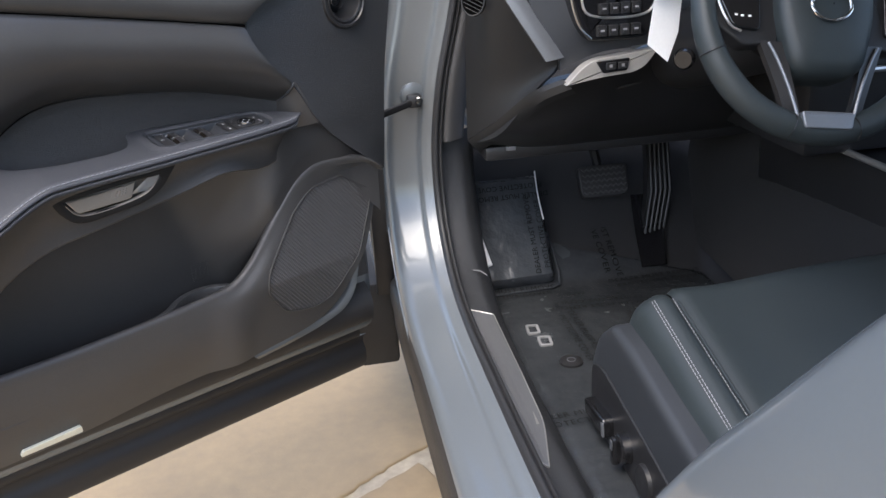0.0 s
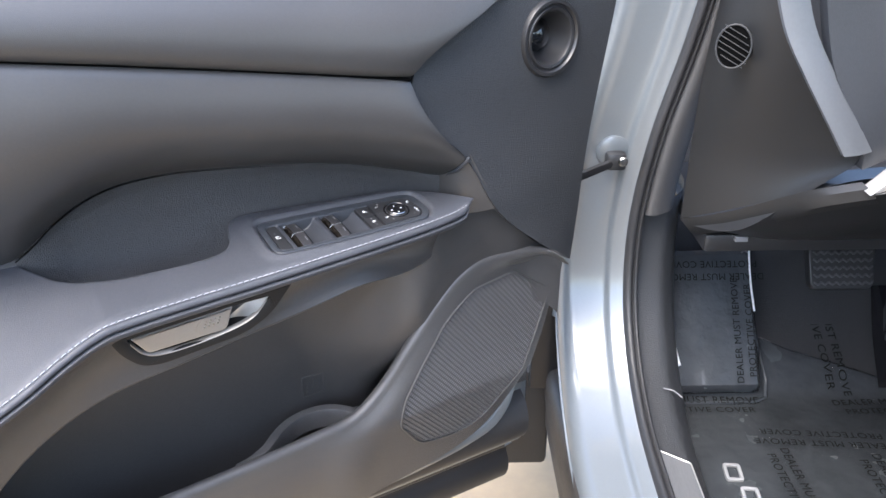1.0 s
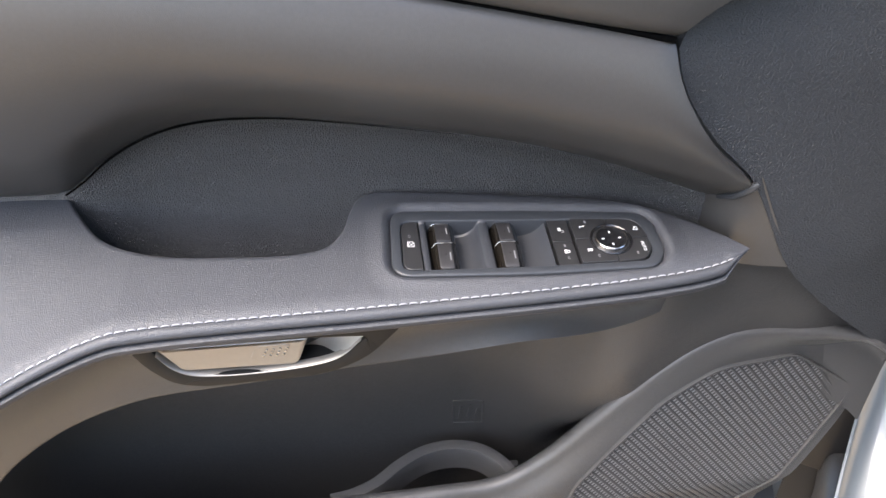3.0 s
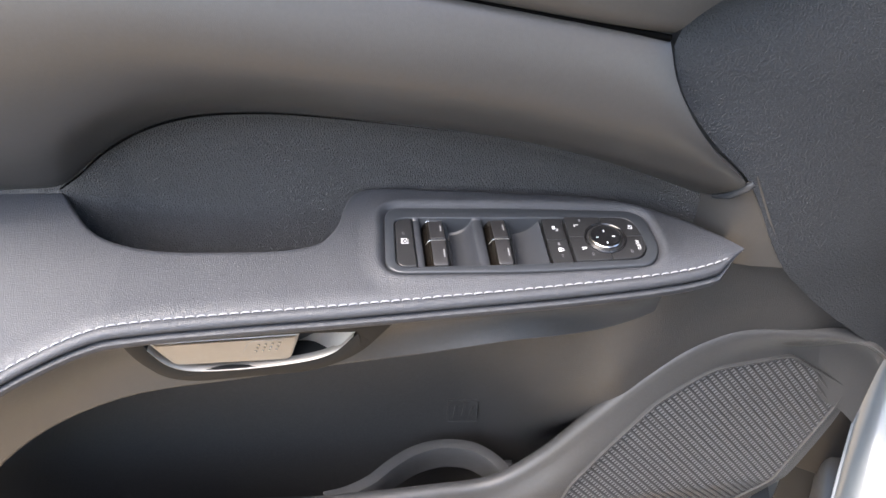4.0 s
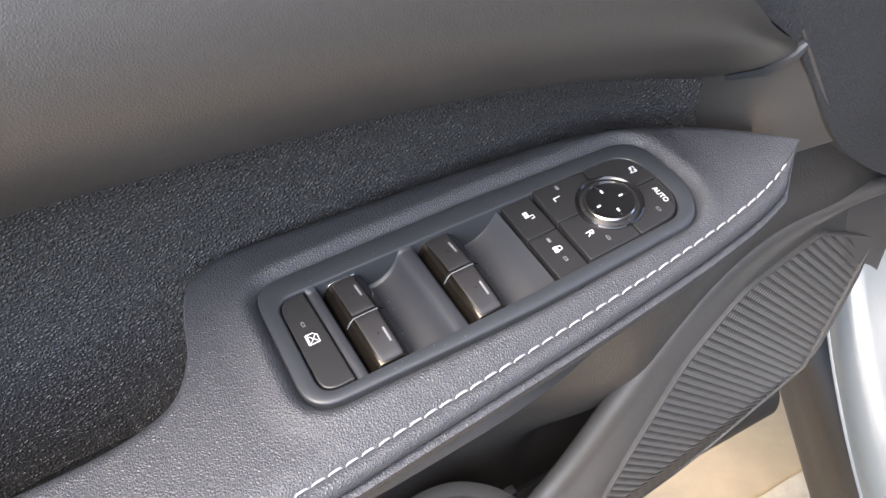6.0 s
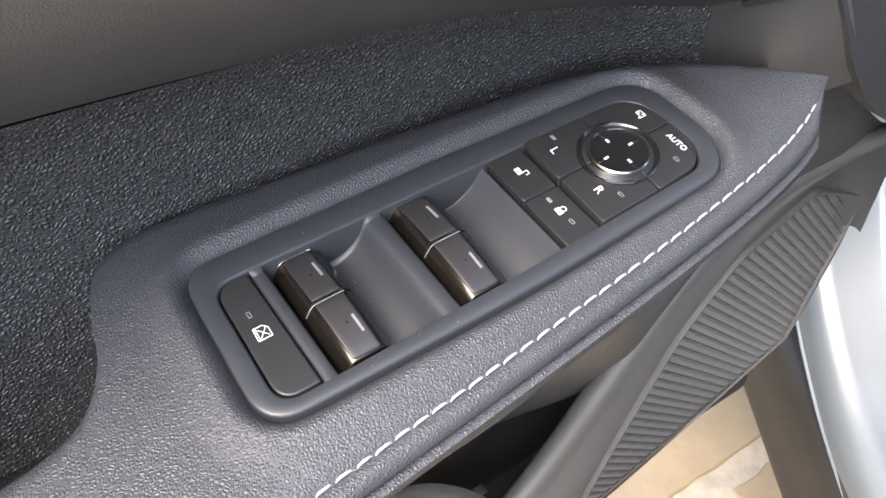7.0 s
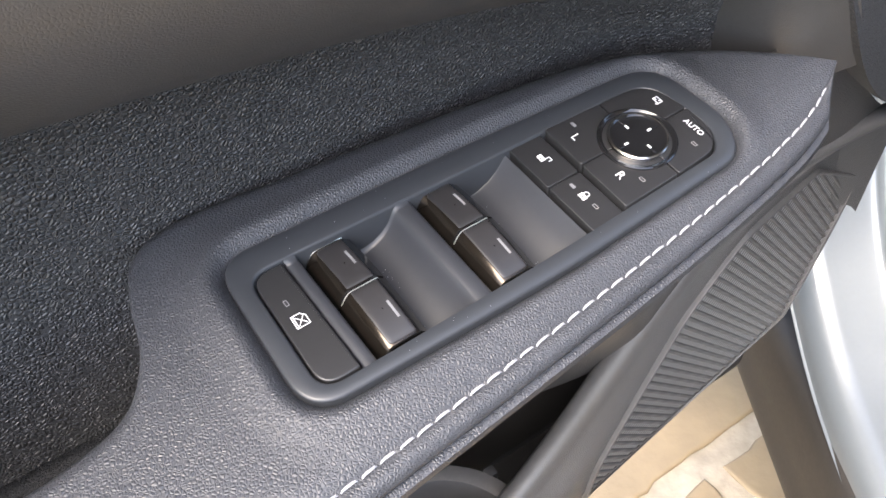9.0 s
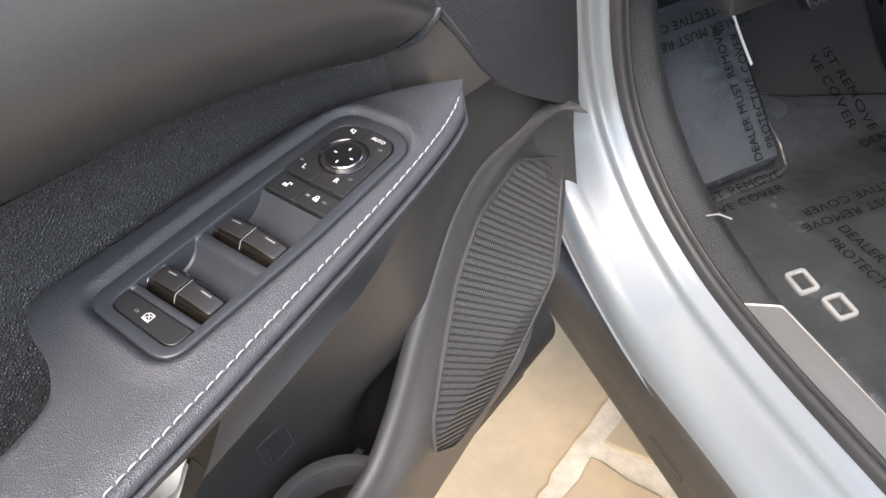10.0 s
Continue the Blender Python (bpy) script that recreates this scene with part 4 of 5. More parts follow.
words("AUTO", 0.0031, TM(0.1336, 0.0147, PAD_TOP, -87), WHITE, "letters", pad["auto_button"], 0.0001)
lamp_mark(pad["left_mirror_button"], 0.1002, -0.0088, PAD_TOP, True)
lamp_mark(pad["right_mirror_button"], 0.1021, 0.0222, PAD_TOP)
lamp_mark(pad["auto_button"], 0.1277, 0.0203, PAD_TOP)
symbol("mirror_symbol", pad["mirror_fold_button"], 0.1319, -0.0017, PAD_TOP, (0, -0.0010, 0.0028, 0.0003, 0), (0, 0.0010, 0.0028, 0.0003, 0), (-0.0014, 0, 0.0021, 0.0003, 90), (0.0014, 0, 0.0021, 0.0003, 90), (0.0012, -0.0016, 0.0010, 0.0005, 60), (-0.0008, -0.0004, 0.0010, 0.0006, 30), (0.0006, 0.0004, 0.0009, 0.0004, 50))
rng = random.Random(5)
flecks = bmesh.new()
for _ in range(60):
    zone = rng.choice(("top", "front", "scoop", "scoop"))
    a = rng.uniform(-0.02, 0.135) if zone != "scoop" else rng.choice((rng.uniform(0.0135, 0.0195), rng.uniform(0.055, 0.062)))
    b = {"top": rng.uniform(-0.0215, -0.0165), "front": rng.uniform(0.0305, 0.0335), "scoop": rng.uniform(-0.011, 0.026)}[zone]
    r, h, turn = rng.uniform(0.00007, 0.00019), -0.0110 if zone == "scoop" else 0.00145, rng.uniform(0, 3.1)
    flecks.faces.new([flecks.verts.new(T(a + r * q * math.cos(turn + k), b + r * q * math.sin(turn + k), h)) for k, q in ((0, 1.6), (1.6, 0.8), (3.1, 1.4), (4.7, 0.9))])
part("dust", flecks, THREAD, panel, "tiny pale dust flecks")
knob_m = TM(0.1134, 0.0078, 0.0)
part("knob_well", turned([(0.0140, 0.0012), (0.0139, 0.0026), (0.0134, 0.0028), (0.0128, 0.0022), (0.0120, 0.0020), (0.0116, 0.0012), (0.0115, -0.004)], knob_m, 56), GLOSS, panel)
knob = part("mirror_knob", turned([(0.0108, -0.004), (0.0108, 0.0030), (0.0106, 0.0038), (0.0101, 0.0041), (0.0097, 0.0040)], knob_m, 56), CHROME, panel, "mirror adjusting knob with a chrome ring")
part("knob_face", turned([(0.0098, 0.0040), (0.0094, 0.0038), (0.0086, 0.0034), (0.0070, 0.0032), (0.0001, 0.0031)], knob_m, 56), GLOSS, knob, "gloss black knob face")
for k in range(4):
    m = knob_m @ pose(0, 0, 0, 0, 0, 3 + 90 * k)
    part("arrow_mark", slab([(0.0046, -0.0004), (0.0063, -0.0004), (0.0063, 0.0004), (0.0046, 0.0004)], lambda a, b, h, m=m: m @ Vector((a, b, h)), 0.003, 0.00335, 0.0001), WHITE, knob)
    part("arrow_cut", slab([(0.0068, -0.0006), (0.0090, -0.0006), (0.0090, 0.0006), (0.0068, 0.0006)], lambda a, b, h, m=m: m @ Vector((a, b, h)), 0.003, 0.0037, 0.0001), GLOSS, knob)
# ---------------------------------------------------------------- car body round the door opening
body = thing("car", "silver blue car body round the open doorway", "car")
APERTURE = [(0.515, 0.99, 1.30), (0.475, 1.04, 1.0), (0.442, 1.052, 0.85), (0.427, 1.06, 0.72), (0.425, 1.042, 0.61), (0.425, 0.985, 0.537), (0.425, 0.90, 0.492), (0.425, 0.80, 0.474),
            (0.425, 0.60, 0.470), (0.425, 0.30, 0.476), (0.428, 0.10, 0.490), (0.44, 0.0, 0.54), (0.458, -0.03, 0.66), (0.468, -0.055, 0.77), (0.474, -0.11, 0.86), (0.48, -0.18, 0.95), (0.49, -0.26, 1.05), (0.50, -0.40, 1.2)]
opening = spline(APERTURE, 220)
along = np.gradient(opening, axis=0)
inward = np.stack([0 * along[:, 0], along[:, 2], -along[:, 1]], 1)
inward /= np.linalg.norm(inward, axis=1)[:, None]
if inward[120][2] < 0:
    inward = -inward


SLIM = np.where(opening[:, 1] < 0.8, 1 - 0.58 * smooth(0.30, 0.0, opening[:, 1]), 1.0)


def swept(profile, i0=0, i1=221, n=40, smooth_profile=True, low=-1.0):
    """A profile of (outwards to the cabin, into the opening) drawn along the door opening."""
    pr = spline([(a, b, 0) for a, b in profile], n) if smooth_profile else np.array([(a, b, 0) for a, b in profile])
    return sheet([[opening[i] + (a * SLIM[i], 0, 0) + inward[i] * (max(b, low) if inward[i][2] > 0.5 else b) for a, b, _ in pr] for i in range(i0, i1)])


part("door_frame", swept([(-0.098, -0.30), (-0.098, -0.12), (-0.096, -0.05), (-0.093, -0.033), (-0.087, -0.0235), (-0.077, -0.0195), (-0.062, -0.0175), (-0.046, -0.0155), (-0.034, -0.0138), (-0.0275, -0.0125), (-0.0252, -0.0112), (-0.0240, -0.0078), (-0.0215, -0.0062), (-0.012, -0.0045), (-0.004, -0.0025), (0.001, -0.001), (0.004, -0.01)], n=90, low=-0.045), PAINT, body,
     "silver blue painted door frame and sill", sharp=80)
part("weatherstrip", swept([(-0.002, -0.006), (-0.001, 0.003), (0.003, 0.0085), (0.0085, 0.0085), (0.0115, 0.004), (0.013, 0.0005), (0.0155, 0.004), (0.0185, 0.003), (0.0205, -0.004), (0.0215, -0.034)]), RUBBER, body, "black rubber weatherstrip", sharp=80)
low = min(range(221), key=lambda i: abs(opening[i][2] - 0.722) + (0 if opening[i][1] > 0.8 else 9))
mid = min(range(221), key=lambda i: abs(opening[i][1] - 0.05) + abs(opening[i][2] - 0.49))
part("pillar_trim", swept([(0.019, -0.014), (0.022, -0.003), (0.032, 0.001), (0.05, -0.008), (0.066, -0.024), (0.072, -0.05), (0.076, -0.14)], 0, low), TRIM, body, "dark grey upper pillar trim", sharp=80)
part("sill_trim", swept([(0.019, -0.026), (0.022, -0.028), (0.034, -0.0295), (0.05, -0.031), (0.064, -0.034), (0.076, -0.046), (0.092, -0.07), (0.104, -0.11), (0.108, -0.22)], low - 2, mid), SAIL, body, "black kick panel and sill trim", sharp=80)
rear = min(range(221), key=lambda i: abs(opening[i][1] - 0.02) + abs(opening[i][2] - 0.52))
part("pillar_seal", swept([(a / 0.42, b) for a, b in ((-0.030, -0.008), (-0.040, -0.0085), (-0.050, -0.012), (-0.056, -0.018), (-0.057, -0.026))], rear, 221), CLAD, body, "grey brown rubber pillar seal", sharp=80)
part("centre_pillar", swept([(a / 0.42, b) for a, b in ((-0.054, -0.020), (-0.064, -0.019), (-0.078, -0.023), (-0.094, -0.036), (-0.105, -0.07), (-0.112, -0.14), (-0.116, -0.34))], rear, 221), PAINT, body, "pale painted centre pillar", sharp=80)
part("rocker_cladding", sheet([[(x, y, z) for x, z in spline([(0.345, 0.441), (0.331, 0.437), (0.324, 0.425), (0.324, 0.38), (0.328, 0.345), (0.331, 0.30), (0.345, 0.27), (0.40, 0.25)], 30)] for y in np.linspace(-0.6, 1.4, 9)]), CLAD, body, "grey brown plastic rocker cladding")
part("jacking_mark", tube([(0.3232, y, z) for y, z in ((0.77, 0.395), (0.77, 0.36), (0.83, 0.36), (0.83, 0.395))], 0.0016, 6), CLAD, body)
part("fender_liner", box(0.245, 0.335, 1.12, 1.5, 0.22, 0.42, 0.01), CLAD, body)
part("hinge_shield", box(0.296, 0.365, 1.098, 1.117, 0.40, 0.78, 0.004), BLACK, body, "black hinge pillar shield")
part("fender", sheet([[(x, y, z) for x, z in ((0.30, 0.42), (0.29, 0.6), (0.29, 0.9), (0.31, 1.15))] for y in (1.12, 1.5)], (0.03, 0, 0)), PAINT, body)
# scuff plate on the sill
SILL_Y, SILL_Z = opening[60:150][::-1, 1], opening[60:150][::-1, 2]
plate_line = rounded([(0.4475, 0.874), (0.492, 0.848), (0.4925, 0.66), (0.487, 0.50), (0.462, 0.39), (0.4465, 0.42)], [0.003, 0.004, 0.03, 0.03, 0.01, 0.004])


def on_sill(a, b, h):
    return (a, b, float(np.interp(b, SILL_Y, SILL_Z)) - 0.0295 + h)


plate = part("scuff_plate", slab(plate_line, on_sill, -0.006, 0.002, 0.001), material("brushed_aluminium", (0.32, 0.325, 0.33), 0.42, metal=0.8, grain="noise", size=300, bump=0.15, depth=0.0003, stretch=(14, 1, 1), spread=0.12), body, "brushed metal scuff plate")
part("plate_rim", ring_plate(plate_line, shrink(plate_line, 0.002), on_sill, -0.001, 0.003, 0.0006, 0.001), SILVER, plate)
for i in range(5):
    y0 = 0.74 - 0.052 * i
    part("raised_bar", slab([(0.462, y0), (0.478, y0), (0.478, y0 - 0.034), (0.462, y0 - 0.034)], on_sill, 0.0, 0.0028, 0.0004), SILVER, plate)
part("trim_joint", tube([(0.478, 0.965, 0.494), (0.492, 0.962, 0.492), (0.505, 0.956, 0.483)], 0.0011, 6), GREYMARK, body)
# unseen box, added to block light from the ground under the car
part("underbody", box(0.40, 1.80, -1.6, 1.5, 0.22, 0.30, 0.02), BLACK, body, "unseen black box added to shade the ground under the car")
# door check strap with its bolt, hinge
strap = thing("door_check_strap", "black steel door check strap bolted to the pillar", "door hardware")
part("strap_arm", tube([(0.30, 0.992, 0.805), (0.345, 1.02, 0.811), (0.39, 1.05, 0.817)], 0.0045, 8, 1.6), BLACK, strap)
part("bracket", box(0.383, 0.412, 1.046, 1.078, 0.806, 0.832, 0.006), BLACK, strap)
part("mounting_boss", turned([(0.026, -0.01), (0.024, 0.002), (0.02, 0.004), (0.0001, 0.004)], Matrix.Translation((0.397, 1.066, 0.828)) @ pose(0, 0, 0, 90, 0, 0), 24), PAINT, strap)
part("bolt", turned([(0.007, -0.01), (0.007, 0.004), (0.005, 0.006), (0.0001, 0.006)], Matrix.Translation((0.405, 1.046, 0.822)) @ pose(0, 0, 0, 90, 0, 0), 10), CHROME, strap)
part("hinge", box(0.332, 0.372, 1.04, 1.08, 0.51, 0.55, 0.006), BLACK, body, "dark lower door hinge")

# cabin shell that closes the car
cabin = thing("cabin_shell", "dark car cabin lining with a grey headliner", "car interior")
part("roof", sheet([[(x, y, 1.62 - 0.12 * abs(x - 1.1) ** 2 - 0.05 * abs(y)) for x in np.linspace(0.5, 1.75, 8)] for y in np.linspace(-1.6, 0.75, 8)], (0, 0, 0.03)), HEADLINER, cabin)
part("far_door", box(1.80, 1.86, -1.6, 1.5, 0.3, 1.08, 0.01), TRIM, cabin)
part("rear_wall", box(0.46, 1.86, -1.66, -1.6, 0.3, 1.3, 0.01), TRIM, cabin)
part("bulkhead", box(0.5, 1.86, 1.52, 1.56, 0.3, 1.15, 0.01), BLACK, cabin)
part("near_pillar_lining", box(0.46, 0.5, -1.6, -0.32, 0.3, 1.06, 0.01), TRIM, cabin)
part("carpet", sheet([[(x, y, z) for x in np.linspace(0.50, 1.8, 14)] for y, z in ((-1.6, 0.345), (0.9, 0.345), (1.08, 0.35), (1.14, 0.37), (1.22, 0.45), (1.32, 0.60), (1.42, 0.74), (1.52, 0.80))]), CARPET, cabin, "black carpet")
part("tunnel_side", sheet(patch([(1.02, 0.2, 0.35), (1.06, 1.3, 0.40)], [(1.08, 0.2, 0.66), (1.10, 1.3, 0.74)], [(1.02, 0.2, 0.35), (1.08, 0.2, 0.66)], [(1.06, 1.3, 0.40), (1.10, 1.3, 0.74)], 12, 8)), CARPET, cabin)
console = thing("centre_console", "black centre console with a silver rail", "console")
part("console_body", box(1.08, 1.34, -0.2, 1.0, 0.36, 0.735, 0.02), BLACK, console)
part("console_rail", tube([(1.075, y, 0.742) for y in np.linspace(-0.1, 0.9, 8)], 0.006, 8), SILVER, console)

# ---------------------------------------------------------------- floor mat under its clear film
mat = thing("floor_mat", "dark floor mat under printed clear protective film", "floor mat")


def floor_z(x, y):
    """The mat's surface: flat, then up the toe board."""
    return 0.361 + 0.62 * max(0.0, y - 1.09) * min(1.0, max(0.0, y - 1.09) / 0.06)


def on_mat(a, b, h):
    return (a, b, floor_z(a, b) + h)


def mat_sheet():
    """The mat with its wavy film; the edges bend down."""
    rows = []
    for y in np.linspace(0.15, 1.255, 60):
        row = []
        x1 = 1.04 - 0.34 * smooth(1.08, 1.22, y)
        for k in np.linspace(0, 1, 40):
            x = 0.532 + (x1 - 0.532) * k
            wave = 0.0022 * noise.noise((x * 22, y * 22, 0.3)) + 0.0012 * noise.noise((x * 60, y * 35, 1.3))
            rim = -0.012 * (smooth(0.03, 0, k) + smooth(0.97, 1, k))
            row.append(on_mat(x, y, 0.001 + wave + rim))
        rows.append(row)
    return sheet(rows)


part("mat_base", mat_sheet(), FILM, mat, "dark mat surface seen through wrinkled clear film")
CLEAR = bpy.data.materials.new("clear_film")
CLEAR.use_nodes = True
film_nodes = CLEAR.node_tree
film_nodes.nodes.clear()
film_out, film_mix, film_see, film_gloss, film_fresnel, film_noise, film_bump, film_co = (film_nodes.nodes.new("ShaderNode" + k) for k in (
    "OutputMaterial", "MixShader", "BsdfTransparent", "BsdfGlossy", "Fresnel", "TexNoise", "Bump", "TexCoord"))
film_gloss.inputs["Roughness"].default_value = 0.12
film_fresnel.inputs["IOR"].default_value = 1.5
film_noise.inputs["Scale"].default_value, film_noise.inputs["Detail"].default_value, film_noise.inputs["Distortion"].default_value = 26.0, 5.0, 1.5
film_bump.inputs["Strength"].default_value, film_bump.inputs["Distance"].default_value = 0.9, 0.006
film_nodes.links.new(film_co.outputs["Object"], film_noise.inputs["Vector"])
film_nodes.links.new(film_noise.outputs["Fac"], film_bump.inputs["Height"])
film_nodes.links.new(film_bump.outputs[0], film_gloss.inputs["Normal"])
film_nodes.links.new(film_bump.outputs[0], film_fresnel.inputs["Normal"])
film_nodes.links.new(film_fresnel.outputs[0], film_mix.inputs[0])
film_nodes.links.new(film_see.outputs[0], film_mix.inputs[1])
film_nodes.links.new(film_gloss.outputs[0], film_mix.inputs[2])
film_nodes.links.new(film_mix.outputs[0], film_out.inputs["Surface"])
cover = mat_sheet()
for v in cover.verts:
    v.co.z += 0.0028
cover = part("clear_cover", cover, CLEAR, mat, "wrinkled clear protective film")
cover.visible_shadow = False


def on_rest(a, b, h):
    """The foot rest: a runs across, b up the slope."""
    return (a, 1.105 + 0.145 * b - 0.78 * h, 0.385 + 0.195 * b + 0.6 * h)


rest = thing("foot_rest", "sloping foot rest pad wrapped in printed clear film", "foot rest")
part("rest_pad", sheet([[on_rest(x, b, 0.012 + 0.003 * noise.noise((x * 25, b * 5, 2.0)) - 0.012 * (smooth(0.05, 0, b) + smooth(0.95, 1, b)) - 0.012 * smooth(0.68, 0.69, x)) for x in np.linspace(0.47, 0.69, 24)] for b in np.linspace(0, 1, 24)], (0, 0.02, -0.02)), FILM, rest)
# the clear film's bright edge: its highlight is put in as white colour
part("film_edge_highlight", tube([on_rest(0.684 + 0.003 * math.sin(6 * b), b, 0.016) for b in np.linspace(0.55, 1.02, 14)], 0.003, 6, 0.5), WHITE, rest, "folded film edge with its highlight painted white")
part("film_flap", slab([(0.535, 0.53), (0.532, 0.35), (0.541, 0.165), (0.5515, 0.18), (0.541, 0.40)], on_rest, 0.012, 0.020, 0.001), WHITE, rest, "white torn film flap")
part("mat_ridge", tube([(0.70, 1.24, 0.47), (0.703, 1.18, 0.43), (0.706, 1.13, 0.39), (0.70, 1.105, 0.372), (0.68, 1.10, 0.366), (0.55, 1.10, 0.366)], 0.0035, 8), FILM, mat)

FILM_MARK = material("woven_mark", (0.22, 0.225, 0.23), 0.7, grain="noise", size=900, bump=0.6, depth=0.0006, spread=0.3)
INK = material("black_ink", (0.006, 0.006, 0.006), 0.7, spread=0.1, spec=0.1)


def print_on(name, parent, centre, turn, size, place, tilt=0.0):
    """Two lines of print on the film, draped onto it."""
    for k, text in enumerate(("DEALER MUST REMOVE", "PROTECTIVE COVER")):
        m = pose(0, 0, 0, 0, 0, turn) @ Matrix.Translation((0, -k * size * 1.25, 0))
        ob = words(text, size, Matrix.Translation((*centre, 0)) @ m, INK, name, parent, 0.0, 1.08)
        for v in ob.data.vertices:
            v.co = place(v.co.x, v.co.y, 0.0072)


S1 = 0.0195
for centre, turn in (((0.578, 1.103), -2), ((0.916, 1.093), 1), ((0.7525, 0.988), 174.6), ((0.682, 0.870), -90), ((0.816, 0.853), -91), ((0.838, 1.215), -88), ((0.60, 0.62), 2)):
    print_on("film_print", mat, centre, turn, S1, on_mat)
for k, text in enumerate(("DEALER MUST REMOVE", "PROTECTIVE COVER")):
    ob = words(text, 0.0165, pose(0, 0, 0, 0, 0, 90), INK, "film_print", rest, 0.0, 1.05)
    for v in ob.data.vertices:
        v.co = on_rest(0.652 + 0.022 * k + v.co.x, 0.42 + v.co.y / 0.243, 0.0165)
    ob = words(text, 0.0165, pose(0, 0, 0, 0, 0, 180), INK, "film_print", rest, 0.0, 1.05)
    for v in ob.data.vertices:
        v.co = on_rest(0.615 + v.co.x, 0.80 + 0.09 * k + v.co.y / 0.243, 0.0165)
# the mat's embroidered mark as plain shapes, and its round badge
for a, b in ((0.588, 0.928), (0.598, 0.876)):
    loop = rounded([(a - 0.015, b - 0.017), (a + 0.011, b - 0.020), (a + 0.015, b + 0.017), (a - 0.011, b + 0.020)], 0.006, 4)
    part("woven_mark", ring_plate(loop, shrink(loop, 0.005), on_mat, 0.0, 0.0056, 0.0006, 0.004), FILM_MARK, mat, "pale woven mark")
badge = part("mat_badge", turned([(0.022, 0.0), (0.021, 0.006), (0.017, 0.0075), (0.0001, 0.0075)], Matrix.Translation((0.622, 0.787, 0.361)), 28), BLACK, mat, "round black mat fastener")
part("badge_mark", turned([(0.0085, 0.0072), (0.0085, 0.0088), (0.007, 0.0088), (0.007, 0.0072)], Matrix.Translation((0.622, 0.787, 0.361)), 20), SATIN_GREY, badge)

# ---------------------------------------------------------------- pedals
brake = thing("brake_pedal", "black rubber faced brake pedal", "pedal")
PB = Matrix.Translation((0.836, 1.21, 0.563)) @ pose(0, 0, 0, 62, 0, 0)
pad_line = rounded([(-0.056, -0.036), (0.052, -0.036), (0.058, 0.036), (-0.058, 0.036)], [0.016, 0.016, 0.012, 0.012], 6)
part("pad", slab(pad_line, lambda a, b, h: PB @ Vector((a, b, h)), -0.012, 0.006, 0.003), RUBBER, brake)
for i in range(8):
    for j in range(5):
        a, b = -0.044 + 0.0126 * i, -0.026 + 0.013 * j
        for q in (1, -1):
            m = PB @ Matrix.Translation((a + q * 0.003, b, 0)) @ pose(0, 0, 0, 0, 0, q * 38)
            part("tread", slab([(-0.0045, -0.0014), (0.0045, -0.0014), (0.0045, 0.0014), (-0.0045, 0.0014)], lambda x, y, h, m=m: m @ Vector((x, y, h)), 0.004, 0.0085, 0.0006), GRILLE, brake)
part("pedal_arm", tube([(0.836, 1.225, 0.56), (0.83, 1.30, 0.66), (0.82, 1.34, 0.80)], 0.011, 8), BLACK, brake)
gas = thing("accelerator_pedal", "black ribbed accelerator pedal", "pedal", pose(0.028, 0.0, 0.006))
part("pad", sheet(patch([(0.895, 1.19, 0.405), (0.955, 1.20, 0.41)], [(0.93, 1.27, 0.64), (0.985, 1.27, 0.64)], [(0.895, 1.19, 0.405), (0.915, 1.215, 0.52), (0.93, 1.27, 0.64)], [(0.955, 1.20, 0.41), (0.975, 1.215, 0.52), (0.985, 1.27, 0.64)], 8, 16), (0, 0.02, -0.005)), BLACK, gas)
for i in range(5):
    s = (i + 0.5) / 5
    part("rib", tube([np.array((0.897 + 0.058 * s, 1.186 + 0.008 * s, 0.425)), np.array((0.917 + 0.057 * s, 1.206, 0.52)), np.array((0.932 + 0.052 * s, 1.262, 0.635))], 0.003, 6), RUBBER, gas)
part("pedal_base", sheet(patch([(0.87, 1.12, 0.372), (0.93, 1.12, 0.372)], [(0.89, 1.25, 0.50), (0.97, 1.25, 0.50)], [(0.87, 1.12, 0.372), (0.88, 1.19, 0.43), (0.89, 1.25, 0.50)], [(0.93, 1.12, 0.372), (0.95, 1.19, 0.43), (0.97, 1.25, 0.50)], 8, 8)), GLOSS, gas)

# ---------------------------------------------------------------- dashboard
dash = thing("dashboard", "grey and black dashboard with silver trim", "dashboard")
DASH = material("dash_leather", (0.038, 0.041, 0.046), 0.42, grain="pebble", size=800, bump=0.3, depth=0.0003)
SIDE = material("dash_side_plastic", (0.019, 0.019, 0.019), 0.42, grain="noise", size=900, bump=0.25, depth=0.0003, spec=0.3)
side = part("side_cover", sheet(patch(
    [(0.493, 1.035, 0.738), (0.527, 0.935, 0.795), (0.568, 0.812, 0.872)], [(0.512, 1.0, 1.16), (0.50, 0.82, 1.16)],
    [(0.493, 1.035, 0.738), (0.499, 1.035, 0.95), (0.512, 1.0, 1.16)], [(0.568, 0.812, 0.872), (0.600, 0.79, 0.918), (0.577, 0.797, 0.955), (0.532, 0.81, 1.032), (0.50, 0.82, 1.16)], 24, 30,
    lambda U, V: np.concatenate([-0.012 * np.sin(np.pi * U) * np.sin(np.pi * V), 0 * U * V, 0 * U * V], -1)), (0.01, 0.01, 0)), SIDE, dash, "dark smooth dashboard end cover")
VM = Matrix.Translation((0.4905, 0.9125, 1.010)) @ Matrix(((0.9, 0.1, -0.42, 0), (-0.42, 0.2, -0.88, 0), (0.0, 0.97, 0.2, 0), (0, 0, 0, 1)))
